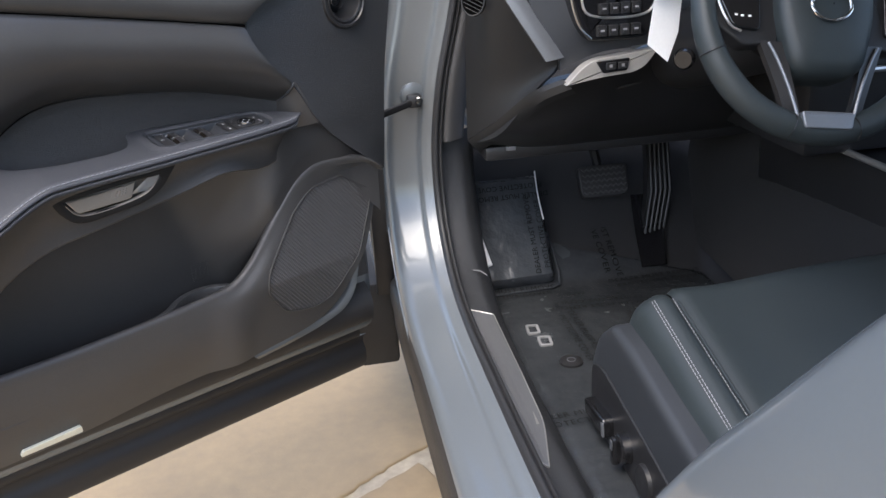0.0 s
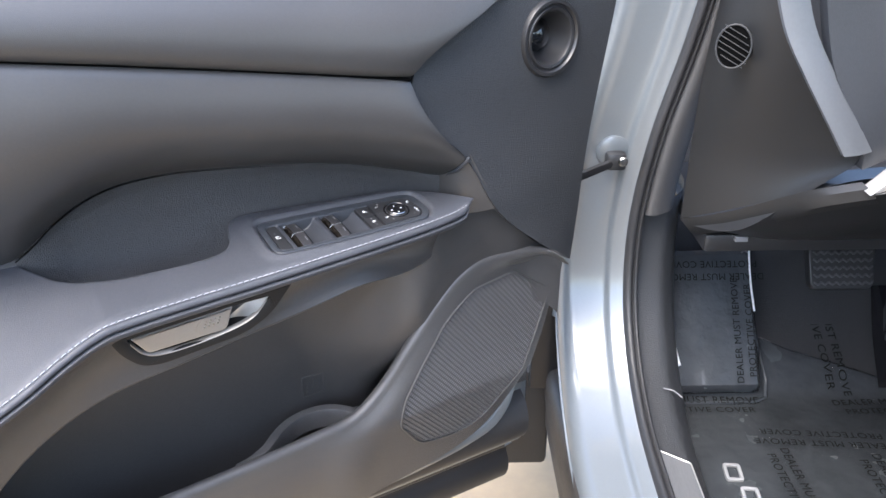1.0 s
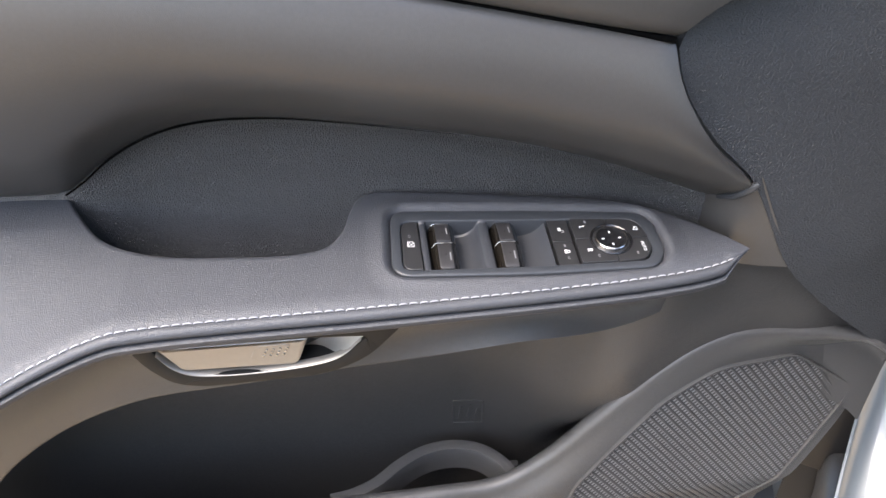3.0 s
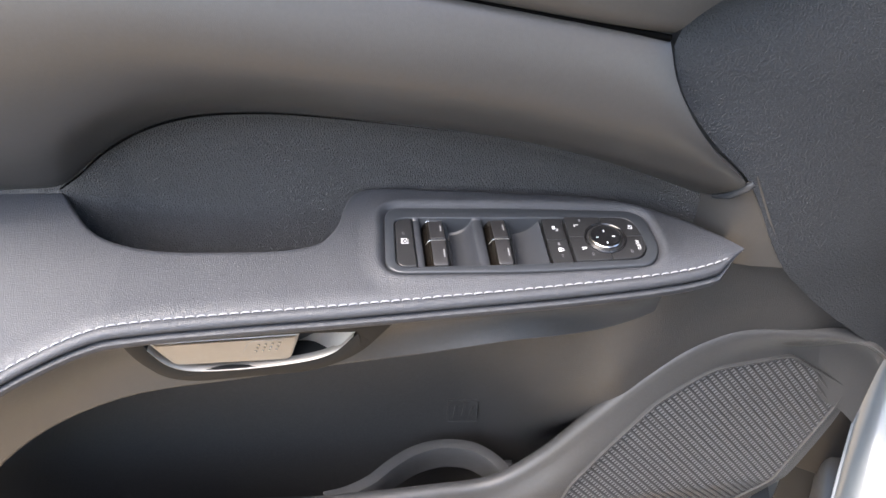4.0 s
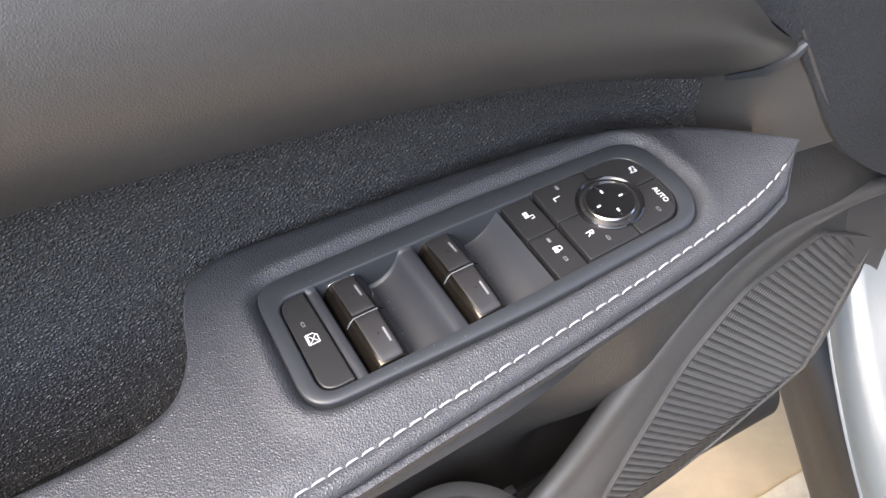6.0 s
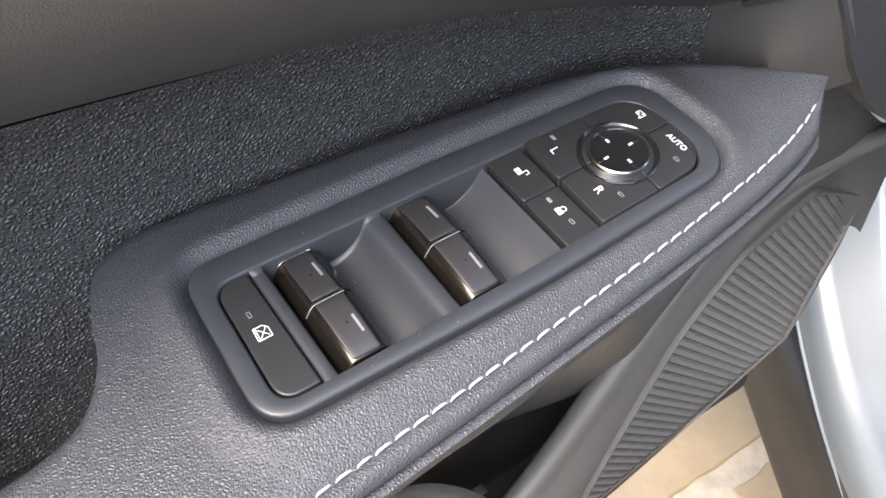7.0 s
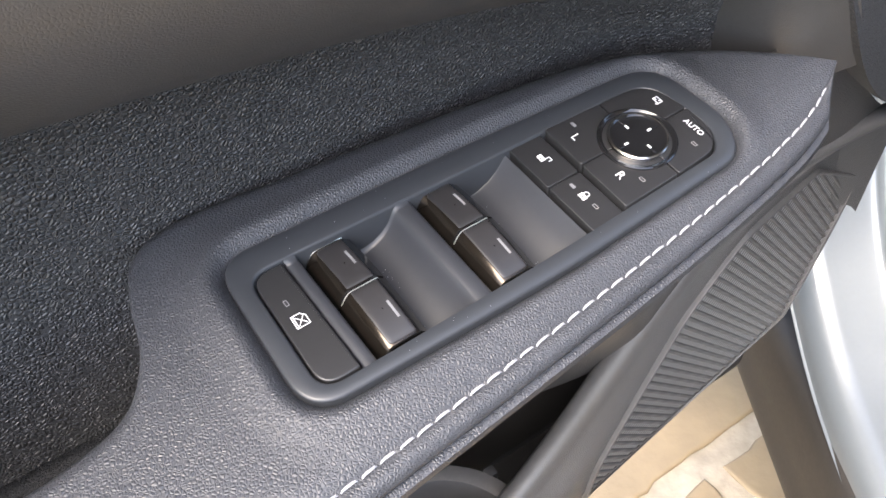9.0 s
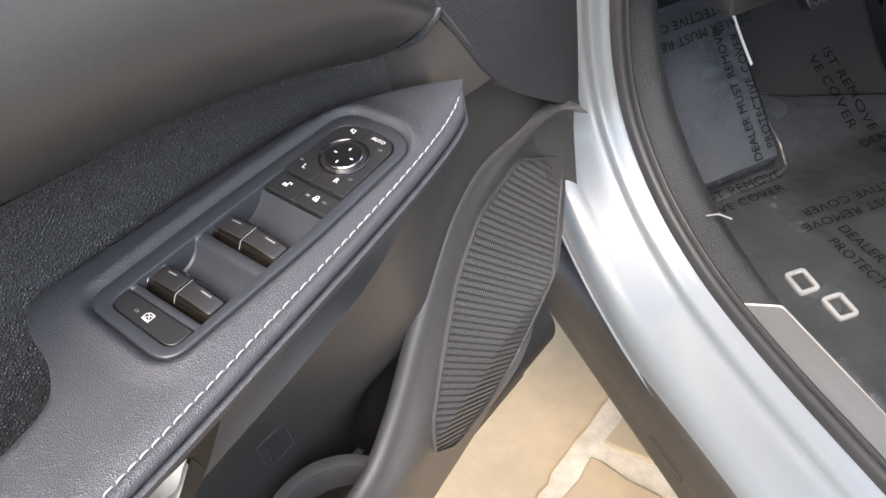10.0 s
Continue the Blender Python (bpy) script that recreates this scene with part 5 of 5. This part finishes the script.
vent = part("side_vent", ring_plate([(0.021 * math.cos(k), 0.026 * math.sin(k)) for k in np.linspace(0, 2 * math.pi, 32, endpoint=False)], [(0.0185 * math.cos(k), 0.0235 * math.sin(k)) for k in np.linspace(0, 2 * math.pi, 32, endpoint=False)], lambda a, b, h: VM @ Vector((a, b, h)), -0.006, 0.004, 0.001, 0.006), SIDE, dash, "small oval demister vent")
# shallow black plate: its colour stands for the shade of a deep vent
part("vent_shade_plate", slab([(0.0188 * math.cos(k), 0.0238 * math.sin(k)) for k in np.linspace(0, 2 * math.pi, 32, endpoint=False)], lambda a, b, h: VM @ Vector((a, b, h)), -0.006, 0.0015, 0.0002), SHADE_BLACK, vent)
for i in range(6):
    c = -0.017 + 0.0068 * i
    w = 0.0185 * math.sqrt(max(0.05, 1 - (c / 0.0238) ** 2))
    part("slat", slab([(-w, c - 0.0007 + 0.5 * w), (w, c - 0.0007 - 0.5 * w), (w, c + 0.0007 - 0.5 * w), (-w, c + 0.0007 + 0.5 * w)], lambda a, b, h: VM @ Vector((a, b, h)), 0.0, 0.0038, 0.0004), SIDE, vent)
part("silver_strip", sheet([[np.array(p) + (0.006 * s - 0.003, -0.004 - 0.003 * math.sin(math.pi * (s + 1) / 2), 0.0) + np.array((1, 0.15, 0.25)) * 0.009 * s for s in (-1, -0.5, 0, 0.5, 1)]
                            for p in spline([(0.503, 0.808, 1.10), (0.520, 0.803, 1.05), (0.545, 0.795, 1.005), (0.574, 0.787, 0.958), (0.594, 0.782, 0.925)], 16)], (0.0, 0.008, 0)), SATIN_GREY, dash, "satin silver trim strip")
part("cluster_surround", sheet(patch(
    [(0.602, 0.784, 0.905), (0.66, 0.79, 0.926), (0.755, 0.79, 0.936), (0.86, 0.80, 0.945)], [(0.525, 0.80, 1.13), (0.66, 0.83, 1.15), (0.9, 0.83, 1.16)],
    [(0.602, 0.784, 0.905), (0.596, 0.782, 0.94), (0.555, 0.79, 1.01), (0.525, 0.80, 1.13)], [(0.86, 0.80, 0.945), (0.9, 0.83, 1.16)], 30, 24,
    lambda U, V: np.concatenate([0 * U * V, -0.02 * np.sin(np.pi * U) * np.sin(np.pi * V), 0 * U * V], -1)), (0, 0.02, 0)), DASH, dash, "blue grey padded dashboard face")


def on_dash(y0):
    return lambda a, b, h: (a, y0 - h, b)


pod_line = rounded([(0.600, 1.10), (0.606, 1.03), (0.622, 0.975), (0.640, 0.951), (0.732, 0.948), (0.750, 0.968), (0.765, 1.0), (0.775, 1.10)], [0.003, 0.02, 0.02, 0.01, 0.012, 0.01, 0.02, 0.003])
pod = part("switch_pod", slab(pod_line, on_dash(0.79), -0.02, 0.03, 0.006), GLOSS, dash, "gloss black switch pod")
part("pod_rim", tube([(a, 0.7605, b) for a, b in spline([(0.606, 1.09), (0.609, 1.03), (0.626, 0.974), (0.645, 0.955)], 20)], 0.0018, 8), CHROME, pod)
part("pod_rim", tube([(a, 0.7595, b) for a, b in spline([(0.627, 1.06), (0.632, 1.0), (0.645, 0.99), (0.735, 0.989), (0.748, 1.005), (0.755, 1.06)], 30)], 0.0022, 8), SILVER, pod)
for row, (z0, x0, n, st) in enumerate(((0.967, 0.652, 4, 0.0185), (1.000, 0.655, 4, 0.0175))):
    for i in range(n):
        b = part("pod_button", slab(rounded([(x0 + st * i, z0 - 0.009), (x0 + st * i + st * 0.86, z0 - 0.009), (x0 + st * i + st * 0.86, z0 + 0.008), (x0 + st * i, z0 + 0.008)], 0.0015, 3), on_dash(0.757), -0.004, 0.004, 0.001), BUTTON, pod)
        part("print_bar", slab([(x0 + st * (i + 0.25), z0 - 0.001), (x0 + st * (i + 0.6), z0 - 0.001), (x0 + st * (i + 0.6), z0 + 0.0015), (x0 + st * (i + 0.25), z0 + 0.0015)], on_dash(0.7528), 0.0, 0.0006, 0.0001), THREAD, b)
silver_line = rounded([(0.603, 0.884), (0.634, 0.914), (0.655, 0.9225), (0.757, 0.932), (0.735, 0.905), (0.715, 0.897), (0.66, 0.893)], [0.003, 0.012, 0.01, 0.003, 0.008, 0.008, 0.02])
plaque = part("silver_plaque", slab(silver_line, on_dash(0.772), -0.01, 0.012, 0.0008), material("satin_plaque", (0.36, 0.345, 0.32), 0.42, metal=0.3, spread=0.05), dash, "satin silver dashboard plaque")
part("switch_block", slab(rounded([(0.652, 0.919), (0.708, 0.9215), (0.703, 0.902), (0.664, 0.900)], 0.003), on_dash(0.762), 0.0, 0.0055, 0.001), GLOSS, plaque)
for a in (0.668, 0.688):
    part("switch", slab(rounded([(a, 0.905), (a + 0.016, 0.9055), (a + 0.017, 0.917), (a, 0.9165)], 0.002, 3), on_dash(0.757), 0.0, 0.003, 0.0008), BUTTON, plaque)
    part("print_bar", slab([(a + 0.005, 0.909), (a + 0.010, 0.909), (a + 0.010, 0.914), (a + 0.005, 0.914)], on_dash(0.7538), 0.0, 0.0006, 0.0001), GREYMARK, plaque)
part("knee_panel", sheet(patch(
    [(0.50, 1.03, 0.732), (0.60, 1.0, 0.722), (0.75, 1.0, 0.718), (1.1, 1.0, 0.72)], [(0.57, 0.812, 0.870), (0.603, 0.80, 0.886), (0.70, 0.80, 0.898), (0.757, 0.80, 0.925), (0.9, 0.82, 0.93), (1.1, 0.84, 0.93)],
    [(0.50, 1.03, 0.732), (0.53, 0.93, 0.78), (0.57, 0.812, 0.870)], [(1.1, 1.0, 0.72), (1.1, 0.84, 0.93)], 40, 20,
    lambda U, V: np.concatenate([0 * U * V, -0.045 * np.sin(np.pi * V) * (1 - V) + 0 * U, 0 * U * V], -1)), (0, 0.03, 0)), BLACK, dash, "black knee panel")
part("side_lower_trim", sheet([[np.array(p) + np.array(o) for o in ((0, 0, 0), (0.004, -0.010, -0.004), (0.012, -0.014, -0.014), (0.022, -0.004, -0.024))]
                               for p in spline([(0.493, 1.035, 0.737), (0.525, 0.935, 0.793), (0.566, 0.812, 0.871), (0.604, 0.782, 0.892)], 20)]), SIDE, dash)
part("glovebox_line", tube([(x, y, z) for x, y, z in spline([(0.62, 0.93, 0.80), (0.66, 0.86, 0.842), (0.75, 0.845, 0.858), (0.78, 0.86, 0.86), (0.74, 0.93, 0.80)], 24)], 0.0016, 6), TRIM, dash)
part("latch", slab([(0.705, 0.822), (0.709, 0.822), (0.715, 0.842), (0.71, 0.842)], on_dash(0.875), -0.01, 0.012, 0.001), GREYMARK, dash)
part("lower_cover", box(0.52, 1.1, 1.0, 1.3, 0.70, 0.728, 0.006), BLACK, dash)
part("cover_clip", box(0.560, 0.578, 0.992, 1.0, 0.72, 0.728, 0.001), GREYMARK, dash)
part("centre_fascia", box(0.99, 1.3, 0.70, 1.0, 0.74, 0.93, 0.012), BLACK, dash)
part("fascia_rail", tube([(0.985, 0.66, 0.895), (1.02, 0.66, 0.888), (1.2, 0.66, 0.888)], 0.005, 8), SILVER, dash)
part("fascia_screen", box(0.99, 1.3, 0.66, 0.70, 0.91, 1.1, 0.006), GLOSS, dash)

# ---------------------------------------------------------------- steering column, wheel, stalk and tag
wheel = thing("steering_wheel", "dark grey leather steering wheel with silver spokes", "steering wheel")
WM = Matrix.Translation((0.858, 0.50, 1.006)) @ pose(0, 0, 0, 64, 0, 0) @ pose(0, 0, 0, 0, 0, -8)


def on_wheel(a, b, h):
    return WM @ Vector((a, b, h))


def arc(r, k0, k1, n, h=0.0):
    return [on_wheel(r * math.cos(k), r * math.sin(k), h) for k in np.linspace(radians(k0), radians(k1), n)]


part("rim", tube(arc(0.156, 0, 360, 72), 0.0158, 14, 1.15, cap=False), SEAT, wheel, "dark grey leather rim")
for q in (-158, -22, -106, -74):
    part("rim_seam", tube([on_wheel(math.cos(radians(q)) * (0.156 + 0.0164 * math.cos(k)), math.sin(radians(q)) * (0.156 + 0.0164 * math.cos(k)), 0.0187 * math.sin(k)) for k in np.linspace(0, 6.28, 20)], 0.0009, 5), BLACK, wheel)
hub = part("airbag_cover", sheet([[on_wheel(r * a, r * b, h) for a, b in rounded([(-0.062, 0.062), (0.062, 0.062), (0.066, -0.01), (0.046, -0.088), (-0.046, -0.088), (-0.066, -0.01)], [0.02, 0.02, 0.03, 0.026, 0.026, 0.03], 6)]
                                  for r, h in ((1.0, -0.03), (1.02, 0.0), (1.0, 0.016), (0.94, 0.024), (0.8, 0.029), (0.5, 0.033), (0.02, 0.035))], closed=True), SEAT, wheel, "smooth grey airbag cover")
part("emblem", tube([on_wheel(-0.004 + 0.0265 * math.cos(k), -0.004 + 0.019 * math.sin(k), 0.037) for k in np.linspace(0, 6.283, 36)], 0.0022, 8), CHROME, hub, "plain chrome oval emblem")
for sx in (-1, 1):
    part("spoke", slab(rounded([(sx * 0.06, 0.042), (sx * 0.146, 0.028), (sx * 0.146, -0.022), (sx * 0.105, -0.05), (sx * 0.06, -0.045)], 0.008), on_wheel, -0.02, 0.006, 0.003), BLACK, wheel)
    pad2 = part("control_pad", slab(rounded([(sx * 0.085, 0.044), (sx * 0.133, 0.04), (sx * 0.141, 0.012), (sx * 0.122, -0.028), (sx * 0.085, -0.032)], 0.008), on_wheel, 0.0, 0.012, 0.002), GLOSS, wheel, "gloss black control pad")
    part("pad_rim", tube([on_wheel(sx * a, b, 0.012) for a, b in spline([(0.09, 0.046), (0.132, 0.042), (0.1425, 0.014), (0.126, -0.027), (0.112, -0.034)], 24)], 0.0018, 6), SILVER, wheel)
    for a, b in ((0.098, 0.02), (0.108, 0.02), (0.118, 0.02), (0.108, 0.031), (0.108, 0.009), (0.1, -0.014), (0.11, -0.014), (0.118, -0.013)):
        part("print_dot", slab([(sx * a - 0.002, b - 0.0012), (sx * a + 0.002, b - 0.0012), (sx * a + 0.002, b + 0.0012), (sx * a - 0.002, b + 0.0012)], on_wheel, 0.010, 0.0126, 0.0002), WHITE, pad2)
    part("lower_spoke", sheet(patch([on_wheel(sx * 0.03, -0.140, 0.006), on_wheel(sx * 0.052, -0.138, 0.004)], [on_wheel(sx * 0.055, -0.045, 0.012), on_wheel(sx * 0.085, -0.042, 0.006)],
                                    [on_wheel(sx * 0.03, -0.140, 0.006), on_wheel(sx * 0.036, -0.125, 0.01), on_wheel(sx * 0.055, -0.045, 0.012)], [on_wheel(sx * 0.052, -0.138, 0.004), on_wheel(sx * 0.06, -0.11, 0.006), on_wheel(sx * 0.085, -0.042, 0.006)], 6, 14), WM.to_3x3() @ Vector((0, 0, -0.01))), BLACK, wheel)
    part("spoke_rim", tube([on_wheel(sx * a, b, 0.011) for a, b in spline([(0.075, -0.046), (0.066, -0.062), (0.05, -0.10), (0.037, -0.142)], 20)], 0.0022, 6), SATIN_GREY, wheel)
part("spoke_foot", slab(rounded([(-0.036, -0.134), (0.036, -0.134), (0.032, -0.156), (-0.032, -0.156)], 0.005), on_wheel, -0.006, 0.0196, 0.002), SATIN_GREY, wheel, "satin silver spoke foot")
column = thing("steering_column", "black plastic steering column shroud", "steering column")
part("shroud", sheet([[(0.868 + r * 0.085 * math.cos(k), y, z + r * 0.06 * math.sin(k)) for k in np.linspace(0, 2 * math.pi, 28, endpoint=False)] for y, z, r in ((0.56, 0.985, 0.3), (0.565, 0.985, 0.9), (0.6, 0.975, 1.0), (0.78, 0.93, 1.15), (0.9, 0.90, 1.2))], closed=True), BLACK, column)
part("tilt_switch", turned([(0.016, -0.004), (0.016, 0.004), (0.013, 0.008), (0.0001, 0.008)], Matrix.Translation((0.768, 0.69, 0.925)) @ pose(0, 0, 0, 90, 0, -40), 20), GLOSS, column)
stalk = thing("light_stalk", "black light stalk with a ringed end", "stalk")
part("stalk_arm", tube([(0.80, 0.66, 1.03), (0.73, 0.655, 1.04)], 0.011, 12), BLACK, stalk)
part("stalk_end", tube([(0.735, 0.655, 1.04), (0.712, 0.652, 1.043), (0.70, 0.650, 1.045)], [0.0135, 0.0145, 0.0135], 16), GLOSS, stalk)
part("end_ring", tube([(0.701, 0.65, 1.045), (0.6985, 0.65, 1.045)], 0.010, 16), GREYMARK, stalk)
tag = thing("paper_tag", "white printed paper tag hanging from the stalk", "tag")
TAG = [(0.712, 1.055), (0.752, 1.055), (0.744, 0.97), (0.726, 0.929), (0.696, 0.956)]
part("tag_sheet", slab([(a, b) for a, b in TAG[::-1]], lambda a, b, h: (a, 0.662 + 0.01 * math.sin(20 * (b - 0.95)) - h, b), 0.0, 0.0012, 0.0002), PAPER, tag)
for i in range(5):
    b = 0.952 + 0.014 * i
    part("print_bar", slab([(0.708 + 0.0015 * i, b), (0.726, b), (0.727, b + 0.0025), (0.709 + 0.0015 * i, b + 0.0025)], lambda p, q, h: (p, 0.662 + 0.01 * math.sin(20 * (q - 0.95)) - h, q), 0.0, 0.0016, 0.0001), GREYMARK, tag)
    part("print_dot", slab([(0.7015 + 0.0022 * i, b + 0.008), (0.7035 + 0.0022 * i, b + 0.008), (0.7035 + 0.0022 * i, b + 0.010), (0.7015 + 0.0022 * i, b + 0.010)], lambda p, q, h: (p, 0.662 + 0.01 * math.sin(20 * (q - 0.95)) - h, q), 0.0, 0.0016, 0.0001), GREYMARK, tag)

# ---------------------------------------------------------------- driver's seat
seat = thing("driver_seat", "dark blue grey leather car seat with stitched bolsters", "car seat", pose(0.008, 0.054, -0.022))


def seat_z(y):
    return 0.640 - 0.255 * (0.49 - y)


def seat_rows(profile, y0, y1, n=24, nose=0.05):
    """The cushion's cross-section drawn from back to front, rounded down over its nose."""
    rows = []
    for y in np.r_[np.linspace(y0, y1 - nose, n), y1 - nose * (1 - np.sin(np.linspace(0.15, math.pi / 2, 8)))]:
        k = max(0.0, (y - (y1 - nose)) / nose)
        drop = nose * (1 - math.sqrt(max(0.0, 1 - k * k)))
        rows.append([(x, y, seat_z(y) + z - drop) for x, z in profile])
    last = rows[-1]
    rows.append([(x, y - 0.004, z - 0.06) for x, y, z in last])
    rows.append([(x, y - 0.02, z - 0.16) for x, y, z in last])
    return sheet(rows)


part("cushion", seat_rows(spline([(0.684, -0.006, 0), (0.690, 0.0005, 0), (0.70, 0.002, 0), (0.76, 0.0, 0), (0.9, 0.010, 0), (1.04, 0.014, 0), (1.1, 0.01, 0)], 30)[:, :2], -0.12, 0.515), SEAT, seat, "smooth leather seat centre")
part("bolster", seat_rows(spline([(0.630, -0.125, 0), (0.623, -0.075, 0), (0.625, -0.035, 0), (0.634, -0.010, 0), (0.6455, 0.0, 0), (0.648, 0.0005, 0), (0.6505, 0.002, 0), (0.662, 0.007, 0), (0.674, 0.005, 0), (0.680, -0.001, 0), (0.683, -0.008, 0)], 34)[:, :2], -0.12, 0.50), SEAT, seat, "stitched leather bolster")
part("welt", tube([(0.6835, y, seat_z(y) + 0.0015) for y in np.linspace(0.455, 0.02, 30)], 0.0022, 8), SEAT, seat)
for x, z in ((0.6462, 0.0006), (0.6500, 0.0020), (0.6785, 0.0010)):
    bms, y = [], 0.462
    while y > 0.02:
        bms.append(tube([(x, y, seat_z(y) + z + 0.0004), (x, y - 0.0025, seat_z(y - 0.0025) + z + 0.0012), (x, y - 0.005, seat_z(y - 0.005) + z + 0.0004)], 0.0005, 5))
        y -= 0.0068
    part("stitching", join(*bms), THREAD, seat, "pale contrast stitching")
VAL = [(0.20, 0.545), (0.30, 0.562), (0.42, 0.585), (0.49, 0.590), (0.545, 0.545), (0.575, 0.485), (0.577, 0.40), (0.50, 0.375), (0.30, 0.36), (0.10, 0.36), (-0.1, 0.40), (-0.1, 0.5)]
part("side_valance", slab(rounded(VAL, 0.012, 4), lambda a, b, h: (0.625 - h, a, b), -0.02, 0.03, 0.012), material("valance_plastic", (0.030, 0.033, 0.037), 0.45, grain="noise", size=900, bump=0.2, depth=0.0003), seat, "grey plastic seat side valance", sharp=50)
DROP = -0.020
inset = part("control_inset", slab(rounded([(0.562, 0.485), (0.52, 0.50), (0.36, 0.480), (0.20, 0.455), (0.20, 0.38), (0.36, 0.38), (0.52, 0.385), (0.563, 0.42)], 0.014, 4), lambda a, b, h: (0.597 - h, a, b), -0.004, 0.005, 0.002), BLACK, seat, "black seat control inset")
part("slide_switch", slab(rounded([(0.548, 0.452 + DROP), (0.462, 0.462 + DROP), (0.456, 0.430 + DROP), (0.543, 0.425 + DROP)], 0.008, 4), lambda a, b, h: (0.592 - h, a, b), 0.0, 0.018, 0.004), GLOSS, inset)
part("switch_end", slab(rounded([(0.468, 0.456 + DROP), (0.460, 0.457 + DROP), (0.456, 0.434 + DROP), (0.464, 0.433 + DROP)], 0.002, 3), lambda a, b, h: (0.592 - h, a, b), 0.016, 0.0188, 0.0006), SATIN_GREY, inset, "satin grey switch end")
part("recline_knob", turned([(0.024, 0.0), (0.023, 0.012), (0.02, 0.015), (0.0001, 0.015)], Matrix.Translation((0.592, 0.405, 0.448 + DROP)) @ pose(0, 0, 0, 0, -90, 0), 24), GLOSS, inset)
part("recline_lever", box(0.567, 0.580, 0.398, 0.412, 0.424 + DROP, 0.470 + DROP, 0.004), GLOSS, inset)
part("lever_tip", box(0.566, 0.569, 0.401, 0.409, 0.450 + DROP, 0.466 + DROP, 0.001), SATIN_GREY, inset)
part("lumbar_dial", turned([(0.026, 0.0), (0.025, 0.006), (0.021, 0.0075), (0.0001, 0.0065)], Matrix.Translation((0.592, 0.335, 0.440 + DROP)) @ pose(0, 0, 0, 0, -90, 0), 28), BUTTON, inset)
part("seat_back", sheet(patch([(0.63, 0.10, 0.56), (1.12, 0.10, 0.56)], [(0.66, -0.28, 1.2), (1.08, -0.28, 1.2)], [(0.63, 0.10, 0.56), (0.62, -0.1, 0.8), (0.66, -0.28, 1.2)], [(1.12, 0.10, 0.56), (1.14, -0.1, 0.8), (1.08, -0.28, 1.2)], 16, 16), (0, -0.12, 0)), SEAT, seat)
part("seat_base", box(0.66, 1.08, -0.1, 0.45, 0.35, 0.5, 0.01), BLACK, seat)
part("seat_rail", box(0.60, 0.625, 0.05, 0.60, 0.352, 0.372, 0.003), SILVER, seat)

# ---------------------------------------------------------------- flagstones
E1, E2, ORIGIN = np.array((0.846, 0.533)), np.array((-0.533, 0.846)), np.array((0.352, 1.07))


def flagstone(p0, p1, q0, q1, k):
    """One stone with worn, wavering edges, between these lines of the paving's grid."""
    rng = random.Random(k)
    edge = []
    corners = [(p0, q0), (p1, q0), (p1, q1), (p0, q1)]
    for (a, b), (c, d) in zip(corners, corners[1:] + corners[:1]):
        n = max(4, int(math.hypot(c - a, d - b) / 0.022))
        for i in range(n):
            s = i / n
            x, y = a + (c - a) * s, b + (d - b) * s
            edge.append((x + 0.011 * noise.noise((x * 9, y * 9, k * 1.7)) + rng.uniform(-0.003, 0.003), y + 0.011 * noise.noise((x * 9, y * 9, k * 1.7 + 40)) + rng.uniform(-0.003, 0.003)))

    def place(a, b, h):
        w = ORIGIN + E1 * a + E2 * b
        return (w[0], w[1], h)
    return slab(edge, place, -0.018, 0.0, 0.004)


def mortar_bed():
    """The bed of the joints, lumpy where the trowel left it."""
    rows = []
    for b in np.linspace(-1.70, 2.20, 200):
        row = []
        for a in np.linspace(-2.1, 2.6, 230):
            w = ORIGIN + E1 * a + E2 * b
            row.append((w[0], w[1], -0.006 + 0.004 * noise.noise((w[0] * 14, w[1] * 14, 0.5)) + 0.002 * noise.noise((w[0] * 40, w[1] * 40, 2.5))))
        rows.append(row)
    return sheet(rows)


part("mortar_bed", mortar_bed(), MORTAR, ground, "pale sandy mortar")
k = 0
for q0, q1, first, step in ((0.018, 1.35, -1.75, 2.1), (-0.44, -0.018, -1.86, 0.62), (-0.92, -0.476, -2.1, 0.75), (-1.7, -0.956, -1.8, 0.9), (1.386, 2.2, -2.0, 0.8)):
    for i in range(-1, 7):
        p0, p1 = max(first + step * i, -2.15), min(first + step * (i + 1), 2.65)
        if p1 - p0 > 0.1:
            part("flagstone", flagstone(p0 + 0.018, p1 - 0.018, q0, q1, k + i), STONE, ground)
    k += 10
